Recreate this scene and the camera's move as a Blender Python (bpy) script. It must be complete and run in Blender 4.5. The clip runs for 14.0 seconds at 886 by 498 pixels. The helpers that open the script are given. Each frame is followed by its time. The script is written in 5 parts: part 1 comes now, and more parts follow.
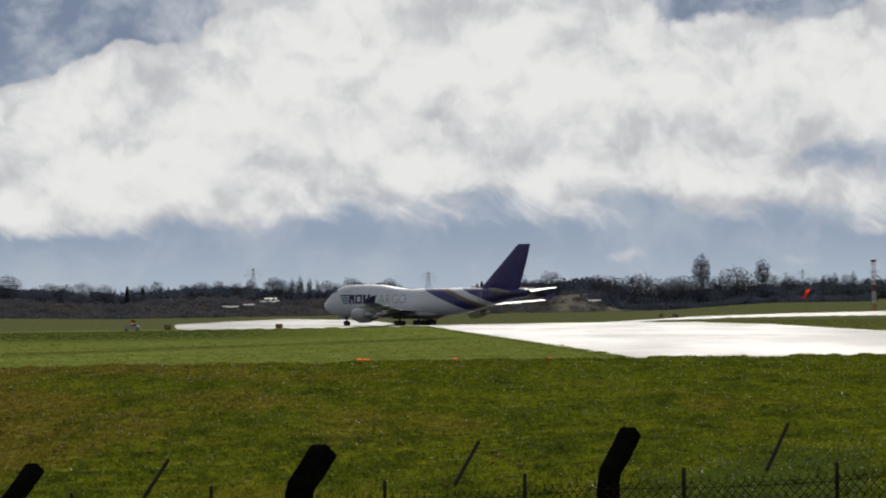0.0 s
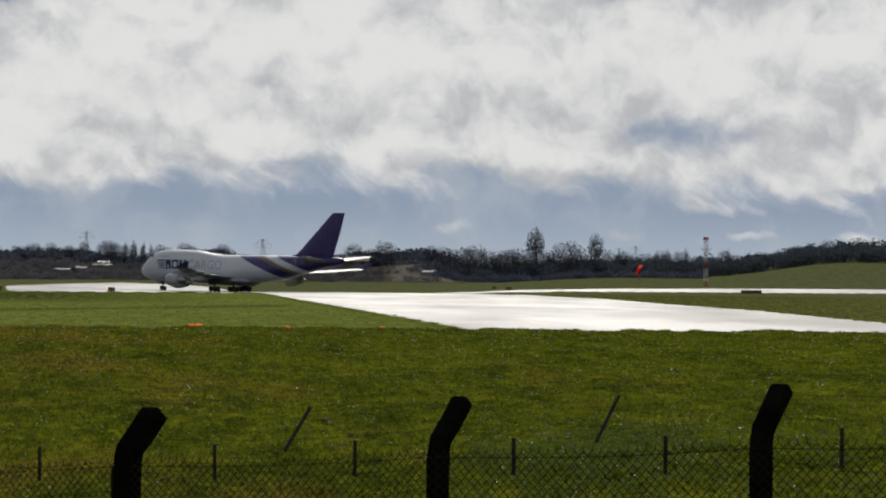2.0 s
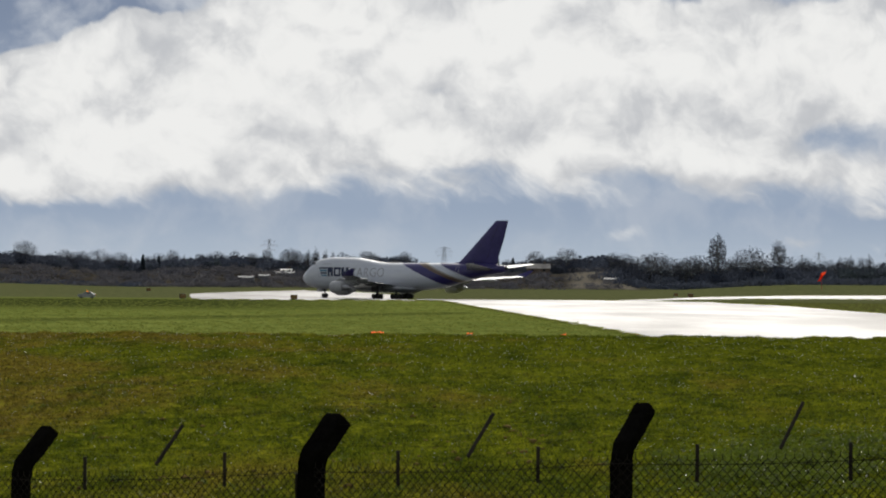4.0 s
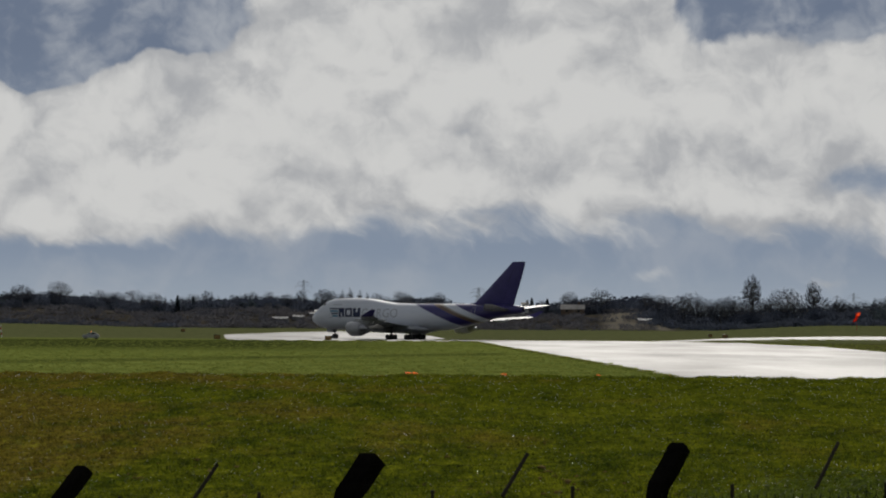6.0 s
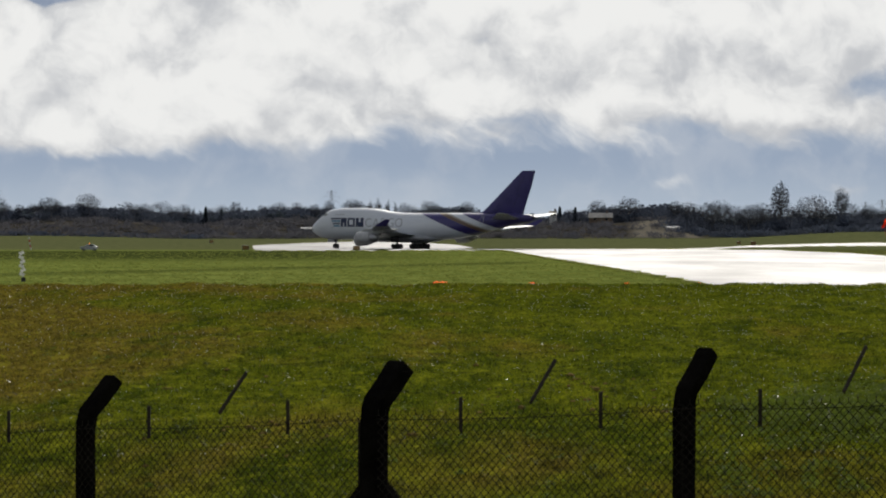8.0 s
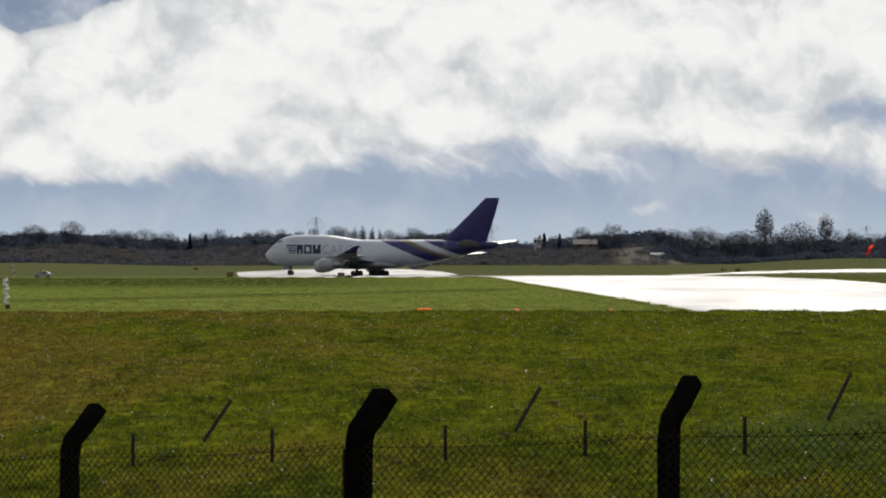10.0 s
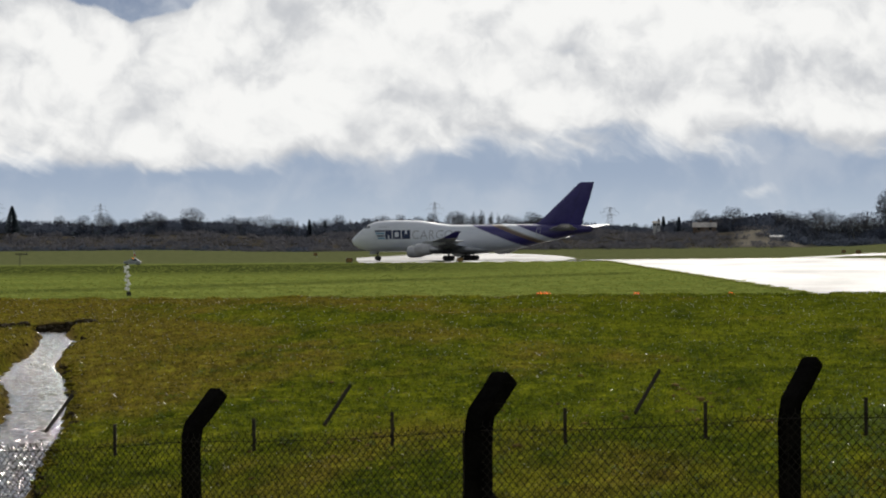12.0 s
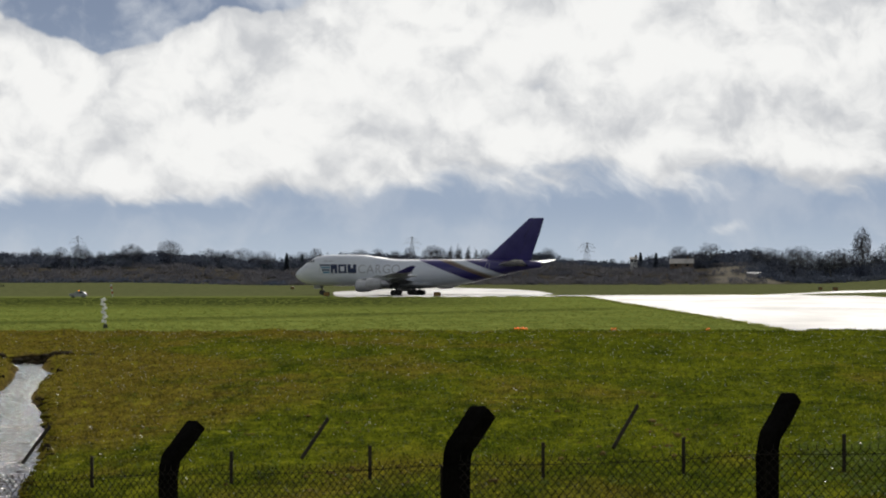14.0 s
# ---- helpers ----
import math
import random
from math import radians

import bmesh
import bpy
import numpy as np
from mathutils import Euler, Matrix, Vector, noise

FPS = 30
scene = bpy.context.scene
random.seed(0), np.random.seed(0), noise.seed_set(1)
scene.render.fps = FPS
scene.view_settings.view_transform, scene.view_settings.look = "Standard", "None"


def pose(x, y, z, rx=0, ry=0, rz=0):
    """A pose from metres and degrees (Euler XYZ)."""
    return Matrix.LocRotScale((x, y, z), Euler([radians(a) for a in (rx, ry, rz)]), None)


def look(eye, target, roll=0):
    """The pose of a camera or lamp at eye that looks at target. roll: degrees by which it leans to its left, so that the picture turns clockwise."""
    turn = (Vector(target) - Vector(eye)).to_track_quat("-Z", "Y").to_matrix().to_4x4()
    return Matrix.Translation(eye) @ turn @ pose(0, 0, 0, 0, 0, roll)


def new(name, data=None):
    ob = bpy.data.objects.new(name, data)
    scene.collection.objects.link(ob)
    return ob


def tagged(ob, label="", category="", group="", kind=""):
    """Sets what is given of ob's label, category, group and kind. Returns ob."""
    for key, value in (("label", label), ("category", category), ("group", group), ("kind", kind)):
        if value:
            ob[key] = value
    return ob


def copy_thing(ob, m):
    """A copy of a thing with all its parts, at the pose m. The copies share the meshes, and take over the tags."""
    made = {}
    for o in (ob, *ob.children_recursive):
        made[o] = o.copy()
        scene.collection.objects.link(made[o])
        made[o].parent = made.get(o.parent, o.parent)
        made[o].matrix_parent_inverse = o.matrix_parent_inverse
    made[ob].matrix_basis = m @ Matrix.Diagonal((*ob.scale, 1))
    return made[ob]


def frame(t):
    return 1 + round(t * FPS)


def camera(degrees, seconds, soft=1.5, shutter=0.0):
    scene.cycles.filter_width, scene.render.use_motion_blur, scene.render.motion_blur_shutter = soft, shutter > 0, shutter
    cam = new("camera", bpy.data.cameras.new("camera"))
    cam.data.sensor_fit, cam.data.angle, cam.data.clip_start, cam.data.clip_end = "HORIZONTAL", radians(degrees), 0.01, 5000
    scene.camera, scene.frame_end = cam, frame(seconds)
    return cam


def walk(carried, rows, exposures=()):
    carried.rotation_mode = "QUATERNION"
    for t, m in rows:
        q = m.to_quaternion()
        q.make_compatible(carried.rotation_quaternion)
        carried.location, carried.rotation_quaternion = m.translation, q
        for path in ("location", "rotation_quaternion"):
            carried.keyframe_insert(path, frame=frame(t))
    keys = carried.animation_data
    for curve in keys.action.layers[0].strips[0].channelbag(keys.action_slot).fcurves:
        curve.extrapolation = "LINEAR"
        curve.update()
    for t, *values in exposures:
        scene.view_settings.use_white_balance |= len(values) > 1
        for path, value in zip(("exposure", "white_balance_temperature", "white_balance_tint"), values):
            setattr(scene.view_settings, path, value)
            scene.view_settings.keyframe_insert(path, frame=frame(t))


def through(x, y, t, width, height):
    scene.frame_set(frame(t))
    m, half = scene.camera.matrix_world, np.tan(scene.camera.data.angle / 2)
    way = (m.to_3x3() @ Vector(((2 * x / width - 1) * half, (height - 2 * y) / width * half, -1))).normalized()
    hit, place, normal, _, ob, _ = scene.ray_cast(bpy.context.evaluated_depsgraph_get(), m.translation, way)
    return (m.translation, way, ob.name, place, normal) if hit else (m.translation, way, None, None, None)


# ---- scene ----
# ---- camera and its way ----
# A long lens, hand-held on a raised bank; it turns after the aircraft and hardly moves from its spot.
EYE = 5.67
cam = camera(17.0, 14.0, soft=2.0)


def held(t, yaw, pitch, roll, dx, dz):
    """A row of the hand-held camera: degrees to the right, up and of lean, and the sway in metres."""
    return t, pose(dx, 0, EYE + dz, 90 + pitch, 0, -yaw) @ pose(0, 0, 0, 0, 0, roll)


CAMERA_ROWS = [
    (0.0, 1.8104, 1.0032, -0.8265, 0.0087, 0.0357),
    (0.2, 1.9346, 1.0458, -0.5906, 0.0052, 0.0426),
    (0.5, 2.3342, 1.2989, -0.6010, -0.0001, 0.0528),
    (0.8, 2.3368, 0.9989, -1.1101, 0.0052, 0.0191),
    (1.0, 2.4647, 0.3504, -0.7795, 0.0088, -0.0033),
    (1.2, 2.8842, 0.3930, -0.4491, 0.0065, 0.0042),
    (1.5, 3.9135, 0.5570, 0.1530, 0.0031, 0.0155),
    (1.8, 4.6364, 0.3886, -0.2201, 0.0026, 0.0176),
    (2.0, 4.9999, 0.4007, 0.5432, 0.0023, 0.0190),
    (2.2, 4.9468, 0.3744, 0.3044, 0.0001, 0.0146),
    (2.5, 4.6161, 0.1567, 0.5797, -0.0031, 0.0079),
    (2.8, 4.2725, -0.6564, 0.6651, -0.0072, 0.0207),
    (3.0, 3.8559, -0.3813, 0.5882, -0.0100, 0.0293),
    (3.2, 2.6412, -0.2227, 0.5757, -0.0111, 0.0241),
    (3.5, 2.0743, -0.0633, 0.5318, -0.0128, 0.0164),
    (3.8, 1.5775, 0.2959, 0.4259, -0.0096, 0.0122),
    (4.0, 1.4955, 0.5146, 0.4347, -0.0075, 0.0094),
    (4.2, 1.4318, 0.6613, 0.4570, -0.0044, 0.0102),
    (6.3, 0.4941, 1.3110, 0.4202, -0.0085, -0.0082),
    (6.5, 0.0506, 0.7187, 0.2714, -0.0027, -0.0346),
    (6.8, -0.1861, 0.1498, 0.1474, 0.0000, -0.0192),
    (7.0, -0.0069, -0.0779, 0.1382, 0.0019, -0.0089),
    (7.2, -0.0238, -0.2114, 0.0987, 0.0021, -0.0110),
    (7.5, 0.0000, -0.3801, -0.0432, 0.0024, -0.0141),
    (7.7, 0.1833, -0.4602, 0.0281, 0.0008, -0.0182),
    (9.8, 0.5824, -0.0336, -0.1169, 0.0009, -0.0085),
    (10.0, 0.5945, 0.0608, -0.0369, 0.0009, -0.0085),
    (10.2, 0.3999, 0.0964, -0.0105, -0.0002, -0.0113),
    (10.5, 0.1126, 0.0326, 0.0058, -0.0020, -0.0154),
    (10.8, -0.2002, -0.4068, -0.1703, -0.0001, -0.0210),
    (11.0, -0.3258, -0.5866, -0.1950, 0.0011, -0.0248),
    (11.2, -0.4289, -0.7460, -0.4908, 0.0032, -0.0098),
    (11.5, -0.9641, -0.4241, -0.5336, 0.0063, 0.0126),
    (11.8, -1.5218, 0.0768, -0.4236, 0.0060, -0.0070),
    (12.0, -1.7051, -0.2257, -0.4814, 0.0058, -0.0200),
    (12.2, -1.7031, -0.2752, -0.3763, 0.0048, -0.0199),
    (12.5, -1.8377, -0.3123, -0.2150, 0.0034, -0.0197),
    (12.8, -1.6947, -0.2718, -0.1755, 0.0052, -0.0200),
    (13.0, -1.3783, -0.2435, -0.1456, 0.0065, -0.0203),
    (13.2, -1.2831, -0.2046, -0.0981, 0.0078, -0.0209),
    (13.5, -1.2517, 0.2770, -0.1934, 0.0098, -0.0218),
    (13.8, -1.3204, 0.4454, -0.1694, -0.0024, -0.0250),
    (14.0, -1.2612, 0.4406, -0.0908, -0.0105, -0.0271),
]
walk(cam, [held(*row) for row in CAMERA_ROWS], exposures=[
    (0.0, -0.19), (0.5, -0.31), (1.0, -0.45), (1.5, -0.35), (2.0, -0.3), (3.0, -0.2), (4.0, -0.1), (5.2, -0.2), (6.3, -0.68), (6.6, -0.63), (7.0, -0.41), (7.5, -0.16), (8.0, -0.1), (9.8, -0.02), (12.0, 0.02), (14.0, 0.0),
])

# ---- sky and sun ----
SUN_TURN, SUN_UP = 6.0, 34.0
world = bpy.data.worlds.new("sky")
scene.world = world
world.use_nodes = True
wn, wl = world.node_tree.nodes, world.node_tree.links
sky = wn.new("ShaderNodeTexSky")
sky.sky_type, sky.sun_disc = "NISHITA", False
sky.sun_elevation, sky.sun_rotation = radians(SUN_UP), radians(SUN_TURN)
wn["Background"].inputs["Strength"].default_value = 0.037
# broken cloud all over: white heaps between the blue
heaps, cover, lit = wn.new("ShaderNodeTexNoise"), wn.new("ShaderNodeMapRange"), wn.new("ShaderNodeMix")
heaps.inputs["Scale"].default_value, heaps.inputs["Detail"].default_value = 2.2, 5.0
cover.inputs["From Min"].default_value, cover.inputs["From Max"].default_value = 0.42, 0.58
lit.data_type = "RGBA"
lit.inputs[7].default_value = (11.0, 11.2, 11.6, 1)
wl.new(wn.new("ShaderNodeTexCoord").outputs["Generated"], heaps.inputs["Vector"])
wl.new(heaps.outputs["Fac"], cover.inputs["Value"])
wl.new(cover.outputs["Result"], lit.inputs["Factor"])
wl.new(sky.outputs["Color"], lit.inputs[6])
wl.new(lit.outputs[2], wn["Background"].inputs["Color"])
sun = new("sun", bpy.data.lights.new("sun", "SUN"))
sun.data.energy, sun.data.angle, sun.data.color = 3.6, radians(0.6), (1.0, 0.95, 0.87)
sun_at = Vector((math.sin(radians(SUN_TURN)) * math.cos(radians(SUN_UP)), math.cos(radians(SUN_TURN)) * math.cos(radians(SUN_UP)), math.sin(radians(SUN_UP))))
sun.matrix_world = look(sun_at * 300, (0, 0, 0))


# ---- materials ----
class Net:
    """A small helper to write node trees as sums."""

    def __init__(self, name):
        self.m = bpy.data.materials.new(name)
        self.m.use_nodes = True
        self.t = self.m.node_tree
        self.out = self.t.nodes["Material Output"]
        self.bsdf = self.t.nodes["Principled BSDF"]

    def put(self, socket, value):
        if isinstance(value, bpy.types.NodeSocket):
            self.t.links.new(value, socket)
        elif isinstance(value, (tuple, list)) and len(value) == 3 and socket.type == "RGBA":
            socket.default_value = (*value, 1)
        else:
            socket.default_value = value

    def coords(self, kind="Object"):
        return self.t.nodes.new("ShaderNodeTexCoord").outputs[kind]

    def place(self):
        return self.t.nodes.new("ShaderNodeNewGeometry").outputs["Position"]

    def math(self, op, a, b=0.0, c=0.0, clamp=False):
        n = self.t.nodes.new("ShaderNodeMath")
        n.operation, n.use_clamp = op, clamp
        for i, v in enumerate((a, b, c)):
            self.put(n.inputs[i], v)
        return n.outputs[0]

    def vec(self, op, a, b=(0, 0, 0)):
        n = self.t.nodes.new("ShaderNodeVectorMath")
        n.operation = op
        self.put(n.inputs[0], a)
        self.put(n.inputs[1], b)
        return n.outputs[0]

    def split(self, v):
        n = self.t.nodes.new("ShaderNodeSeparateXYZ")
        self.put(n.inputs[0], v)
        return n.outputs

    def join(self, x, y, z=0.0):
        n = self.t.nodes.new("ShaderNodeCombineXYZ")
        for i, v in enumerate((x, y, z)):
            self.put(n.inputs[i], v)
        return n.outputs[0]

    def noise(self, v, scale, detail=4.0, rough=0.55, warp=0.0, colour=False):
        n = self.t.nodes.new("ShaderNodeTexNoise")
        self.put(n.inputs["Vector"], v)
        for key, value in (("Scale", scale), ("Detail", detail), ("Roughness", rough), ("Distortion", warp)):
            n.inputs[key].default_value = value
        return n.outputs["Color" if colour else "Fac"]

    def step(self, x, lo, hi, smooth=True):
        n = self.t.nodes.new("ShaderNodeMapRange")
        n.interpolation_type = "SMOOTHSTEP" if smooth else "LINEAR"
        self.put(n.inputs["Value"], x)
        self.put(n.inputs["From Min"], lo)
        self.put(n.inputs["From Max"], hi)
        return n.outputs["Result"]

    def mix(self, f, a, b):
        n = self.t.nodes.new("ShaderNodeMix")
        n.data_type = "RGBA"
        self.put(n.inputs["Factor"], f)
        self.put(n.inputs[6], a)
        self.put(n.inputs[7], b)
        return n.outputs[2]

    def bump(self, h, strength=0.3, distance=0.05):
        n = self.t.nodes.new("ShaderNodeBump")
        self.put(n.inputs["Height"], h)
        n.inputs["Strength"].default_value, n.inputs["Distance"].default_value = strength, distance
        self.t.links.new(n.outputs[0], self.bsdf.inputs["Normal"])

    def set(self, **kw):
        for key, value in kw.items():
            self.put(self.bsdf.inputs[key.replace("_", " ")], value)
        return self.m


def worn(name, a, b, scale=2.0, rough=0.6, metal=0.0, bump=0.15, fine=12.0, spec=0.5):
    """Two tones of one surface, mottled at two scales, with fine relief."""
    n = Net(name)
    p = n.coords()
    big, small = n.noise(p, scale, 4), n.noise(p, scale * fine, 5, 0.65)
    tone = n.math("ADD", n.math("MULTIPLY", big, 0.65), n.math("MULTIPLY", small, 0.35))
    n.bump(small, bump, 0.3 / scale / fine)
    return n.set(Base_Color=n.mix(n.step(tone, 0.35, 0.65), a, b), Roughness=n.math("ADD", n.math("MULTIPLY", small, 0.2), rough - 0.1), Metallic=metal, Specular_IOR_Level=spec)


# ---- mesh helpers ----
def part(name, mesh, material, parent=None, label="", smooth=False):
    """Links a bmesh, a mesh or (verts, faces) as one mesh object under a thing or a part."""
    if isinstance(mesh, tuple):
        data = bpy.data.meshes.new(name)
        data.from_pydata(mesh[0], [], mesh[1])
    elif isinstance(mesh, bmesh.types.BMesh):
        data = bpy.data.meshes.new(name)
        bmesh.ops.recalc_face_normals(mesh, faces=mesh.faces[:])
        mesh.to_mesh(data)
        mesh.free()
    else:
        data = mesh
    if material and not data.materials:
        data.materials.append(material)
    if smooth:
        data.shade_smooth()
        data.set_sharp_from_angle(angle=radians(40))
    ob = new(name, data)
    if parent:
        ob.parent = parent
    return tagged(ob, label)


def box(bm, size, at=(0, 0, 0), turn=None, bevel=0.0):
    """A box with softened edges."""
    made = bmesh.ops.create_cube(bm, size=1)["verts"]
    bmesh.ops.scale(bm, vec=size, verts=made)
    if bevel:
        edges = list({e for v in made for e in v.link_edges})
        made = list({v for f in bmesh.ops.bevel(bm, geom=edges, offset=bevel, segments=2, affect="EDGES", profile=0.6)["faces"] for v in f.verts} | {v for v in made if v.is_valid})
    m = Matrix.Translation(at) @ (turn.to_4x4() if turn else Matrix())
    bmesh.ops.transform(bm, matrix=m, verts=made)
    return made


def rod(bm, a, b, r0, r1=None, sides=8):
    """A tapered round bar from a to b."""
    a, b = Vector(a), Vector(b)
    made = bmesh.ops.create_cone(bm, segments=sides, cap_ends=True, radius1=r0, radius2=r0 if r1 is None else r1, depth=(b - a).length)["verts"]
    m = Matrix.Translation((a + b) / 2) @ (b - a).to_track_quat("Z", "Y").to_matrix().to_4x4()
    bmesh.ops.transform(bm, matrix=m, verts=made)
    return made


def loft(rings, closed=True, caps=True):
    """Verts and faces of a skin over rings of equal count."""
    k = len(rings[0])
    verts = [tuple(p) for r in rings for p in r]
    faces = []
    for i in range(len(rings) - 1):
        for j in range(k if closed else k - 1):
            j2 = (j + 1) % k
            faces.append((i * k + j, i * k + j2, (i + 1) * k + j2, (i + 1) * k + j))
    if caps and closed:
        faces += [tuple(range(k))[::-1], tuple((len(rings) - 1) * k + j for j in range(k))]
    return verts, faces


def sticks(ends, r0, r1, sides=3):
    """One joined mesh of many thin tapered bars: ends is n x 2 x 3."""
    e = np.asarray(ends, float).reshape(-1, 2, 3)
    d = e[:, 1] - e[:, 0]
    d /= np.linalg.norm(d, axis=1, keepdims=True) + 1e-9
    up = np.where(np.abs(d[:, 2:]) > 0.9, [[1.0, 0, 0]], [[0, 0, 1.0]])
    u = np.cross(d, up)
    u /= np.linalg.norm(u, axis=1, keepdims=True) + 1e-9
    w = np.cross(d, u)
    n = len(e)
    r0, r1 = np.broadcast_to(r0, n)[:, None], np.broadcast_to(r1, n)[:, None]
    verts = []
    for end, r in ((0, r0), (1, r1)):
        for k in range(sides):
            a = 2 * math.pi * k / sides
            verts.append(e[:, end] + r * (u * math.cos(a) + w * math.sin(a)))
    verts = np.stack(verts, 1).reshape(-1, 3)
    base = np.arange(n)[:, None] * 2 * sides
    faces = np.concatenate([base + np.array([k, (k + 1) % sides, sides + (k + 1) % sides, sides + k]) for k in range(sides)])
    return verts.tolist(), faces.tolist()


# ---- the sky's clouds: a far shell that drifts slowly ----
def cloud_material():
    n = Net("clouds")
    x, y, z = n.split(n.coords())
    u = n.math("MULTIPLY", n.math("DIVIDE", x, y), 57.3)
    v = n.math("MULTIPLY", n.math("DIVIDE", n.math("SUBTRACT", z, EYE), y), 57.3)
    p = n.join(u, v)

    def spot(u0, v0, su, sv, high):
        a = n.math("DIVIDE", n.math("SUBTRACT", qx, u0), su)
        b = n.math("DIVIDE", n.math("SUBTRACT", qy, v0), sv)
        return n.math("MULTIPLY", n.math("EXPONENT", n.math("MULTIPLY", n.math("ADD", n.math("MULTIPLY", a, a), n.math("MULTIPLY", b, b)), -1)), high)

    wobble = n.vec("MULTIPLY", n.vec("SUBTRACT", n.noise(p, 0.6, 4, 0.5, colour=True), (0.5, 0.5, 0.5)), (1.3, 1.0, 0))
    q = n.vec("ADD", p, wobble)
    qx, qy, _ = n.split(q)
    # low down the wisps trail to the right
    lean = n.join(n.math("ADD", n.math("MULTIPLY", qx, 0.8), n.math("MULTIPLY", qy, 0.6)), n.math("ADD", n.math("MULTIPLY", qy, 1.5), n.math("MULTIPLY", qx, 0.55)))
    round_puff = n.noise(n.vec("ADD", q, (7.3, 2.1, 4.4)), 0.85, 8, 0.53)
    wisps = n.noise(lean, 0.85, 8, 0.55)
    low_part = n.math("MULTIPLY", n.math("SUBTRACT", 1, n.step(v, 1.7, 3.0)), 0.75)
    puff = n.math("ADD", n.math("MULTIPLY", wisps, low_part), n.math("MULTIPLY", round_puff, n.math("SUBTRACT", 1, low_part)))
    fluff = n.noise(n.vec("ADD", q, (1.7, 9.2, 0.4)), 0.42, 5, 0.5)
    # where cloud lies and where it opens
    field = n.math("SUBTRACT", n.math("MULTIPLY", n.step(qy, 0.95, 2.25), 1.15), 0.6)
    # the heap's upper edge climbs to the east; behind it lies the open sky
    from_notch = n.math("ADD", qx, 7.3)
    crest = n.math("ADD", 4.15, n.math("MINIMUM", n.math("MAXIMUM", n.math("MULTIPLY", from_notch, 0.28), n.math("MULTIPLY", from_notch, -0.45)), 1.5))
    beyond = n.math("MULTIPLY", n.step(n.math("SUBTRACT", qy, crest), -0.15, 0.45), n.math("SUBTRACT", 1, n.step(qx, -4.2, -1.6)))
    field = n.math("SUBTRACT", field, n.math("MULTIPLY", beyond, 1.5))
    for place in (
        (-1.3, 4.85, 0.75, 0.16, -0.35), (-0.3, 4.7, 0.5, 0.14, -0.45), (1.1, 3.62, 0.42, 0.16, -0.5),
        (6.0, 5.9, 0.9, 0.75, -1.45), (8.3, 6.1, 1.4, 0.75, -1.4), (9.2, 2.75, 1.7, 0.42, -0.75), (5.4, 1.85, 1.8, 0.3, -0.45), (1.2, 2.0, 2.0, 0.22, -0.28), (10.6, 3.6, 1.2, 0.5, -0.3),
        (-6.2, 1.9, 3.2, 0.55, 0.55), (-9.5, 4.0, 2.0, 0.6, 0.35), (2.5, 4.7, 3.6, 1.2, 0.45), (-3.6, 3.2, 4.0, 1.0, 0.5), (7.0, 3.9, 2.0, 0.9, 0.35), (10.0, 1.25, 1.8, 0.22, 0.5), (12.5, 4.6, 2.0, 1.2, 0.3), (6.8, 2.1, 1.2, 0.4, 0.3),
        (10.6, 0.66, 0.8, 0.16, 0.8), (12.8, 0.66, 0.7, 0.16, 0.8), (8.3, 0.7, 0.7, 0.13, 0.6), (5.0, 0.95, 0.6, 0.16, 0.5),
    ):
        field = n.math("ADD", field, spot(*place))
    field = n.math("ADD", field, n.math("MULTIPLY", n.math("SUBTRACT", fluff, 0.5), 1.1))
    field = n.math("ADD", field, n.math("MULTIPLY", n.math("SUBTRACT", puff, 0.5), n.math("ADD", 1.35, n.math("MULTIPLY", low_part, 0.9))))
    cover = n.step(n.math("MULTIPLY", field, n.math("ADD", 1, n.math("MULTIPLY", n.step(v, 3.6, 4.4), 0.7))), -0.30, 0.38)
    # light comes from above, so the under sides and thin parts are greyer
    over = n.noise(n.vec("ADD", q, (7.3, 2.5, 4.4)), 0.85, 4, 0.5)
    body = n.noise(n.vec("ADD", q, (2.2, 5.0, 1.4)), 0.5, 6, 0.52)
    lit = n.math("ADD", n.math("MULTIPLY", n.math("SUBTRACT", round_puff, over), 0.9), n.math("ADD", body, n.math("MULTIPLY", n.step(field, 0.1, 1.1), 0.25)))
    lit = n.math("ADD", lit, n.math("MULTIPLY", low_part, n.math("MULTIPLY", n.math("SUBTRACT", wisps, 0.48), 0.5)))
    white = n.mix(n.step(lit, 0.3, 0.85), (0.57, 0.585, 0.61), (0.915, 0.915, 0.90))
    low = n.mix(n.step(v, 0.2, 1.4), (0.44, 0.515, 0.61), (0.33, 0.405, 0.525))
    blue = n.mix(n.step(v, 2.0, 5.5), low, (0.215, 0.27, 0.38))
    veil = n.math("MULTIPLY", n.step(n.noise(n.vec("ADD", q, (4.2, 0.5, 8.4)), 0.8, 7, 0.55), 0.42, 0.72), n.math("ADD", 0.42, n.math("MULTIPLY", n.step(v, 1.2, 3.0), 0.5)))
    thin = n.mix(veil, blue, (0.56, 0.60, 0.66))
    glow = n.t.nodes.new("ShaderNodeEmission")
    n.put(glow.inputs["Color"], n.mix(cover, thin, white))
    n.t.links.new(glow.outputs[0], n.out.inputs["Surface"])
    return n.m


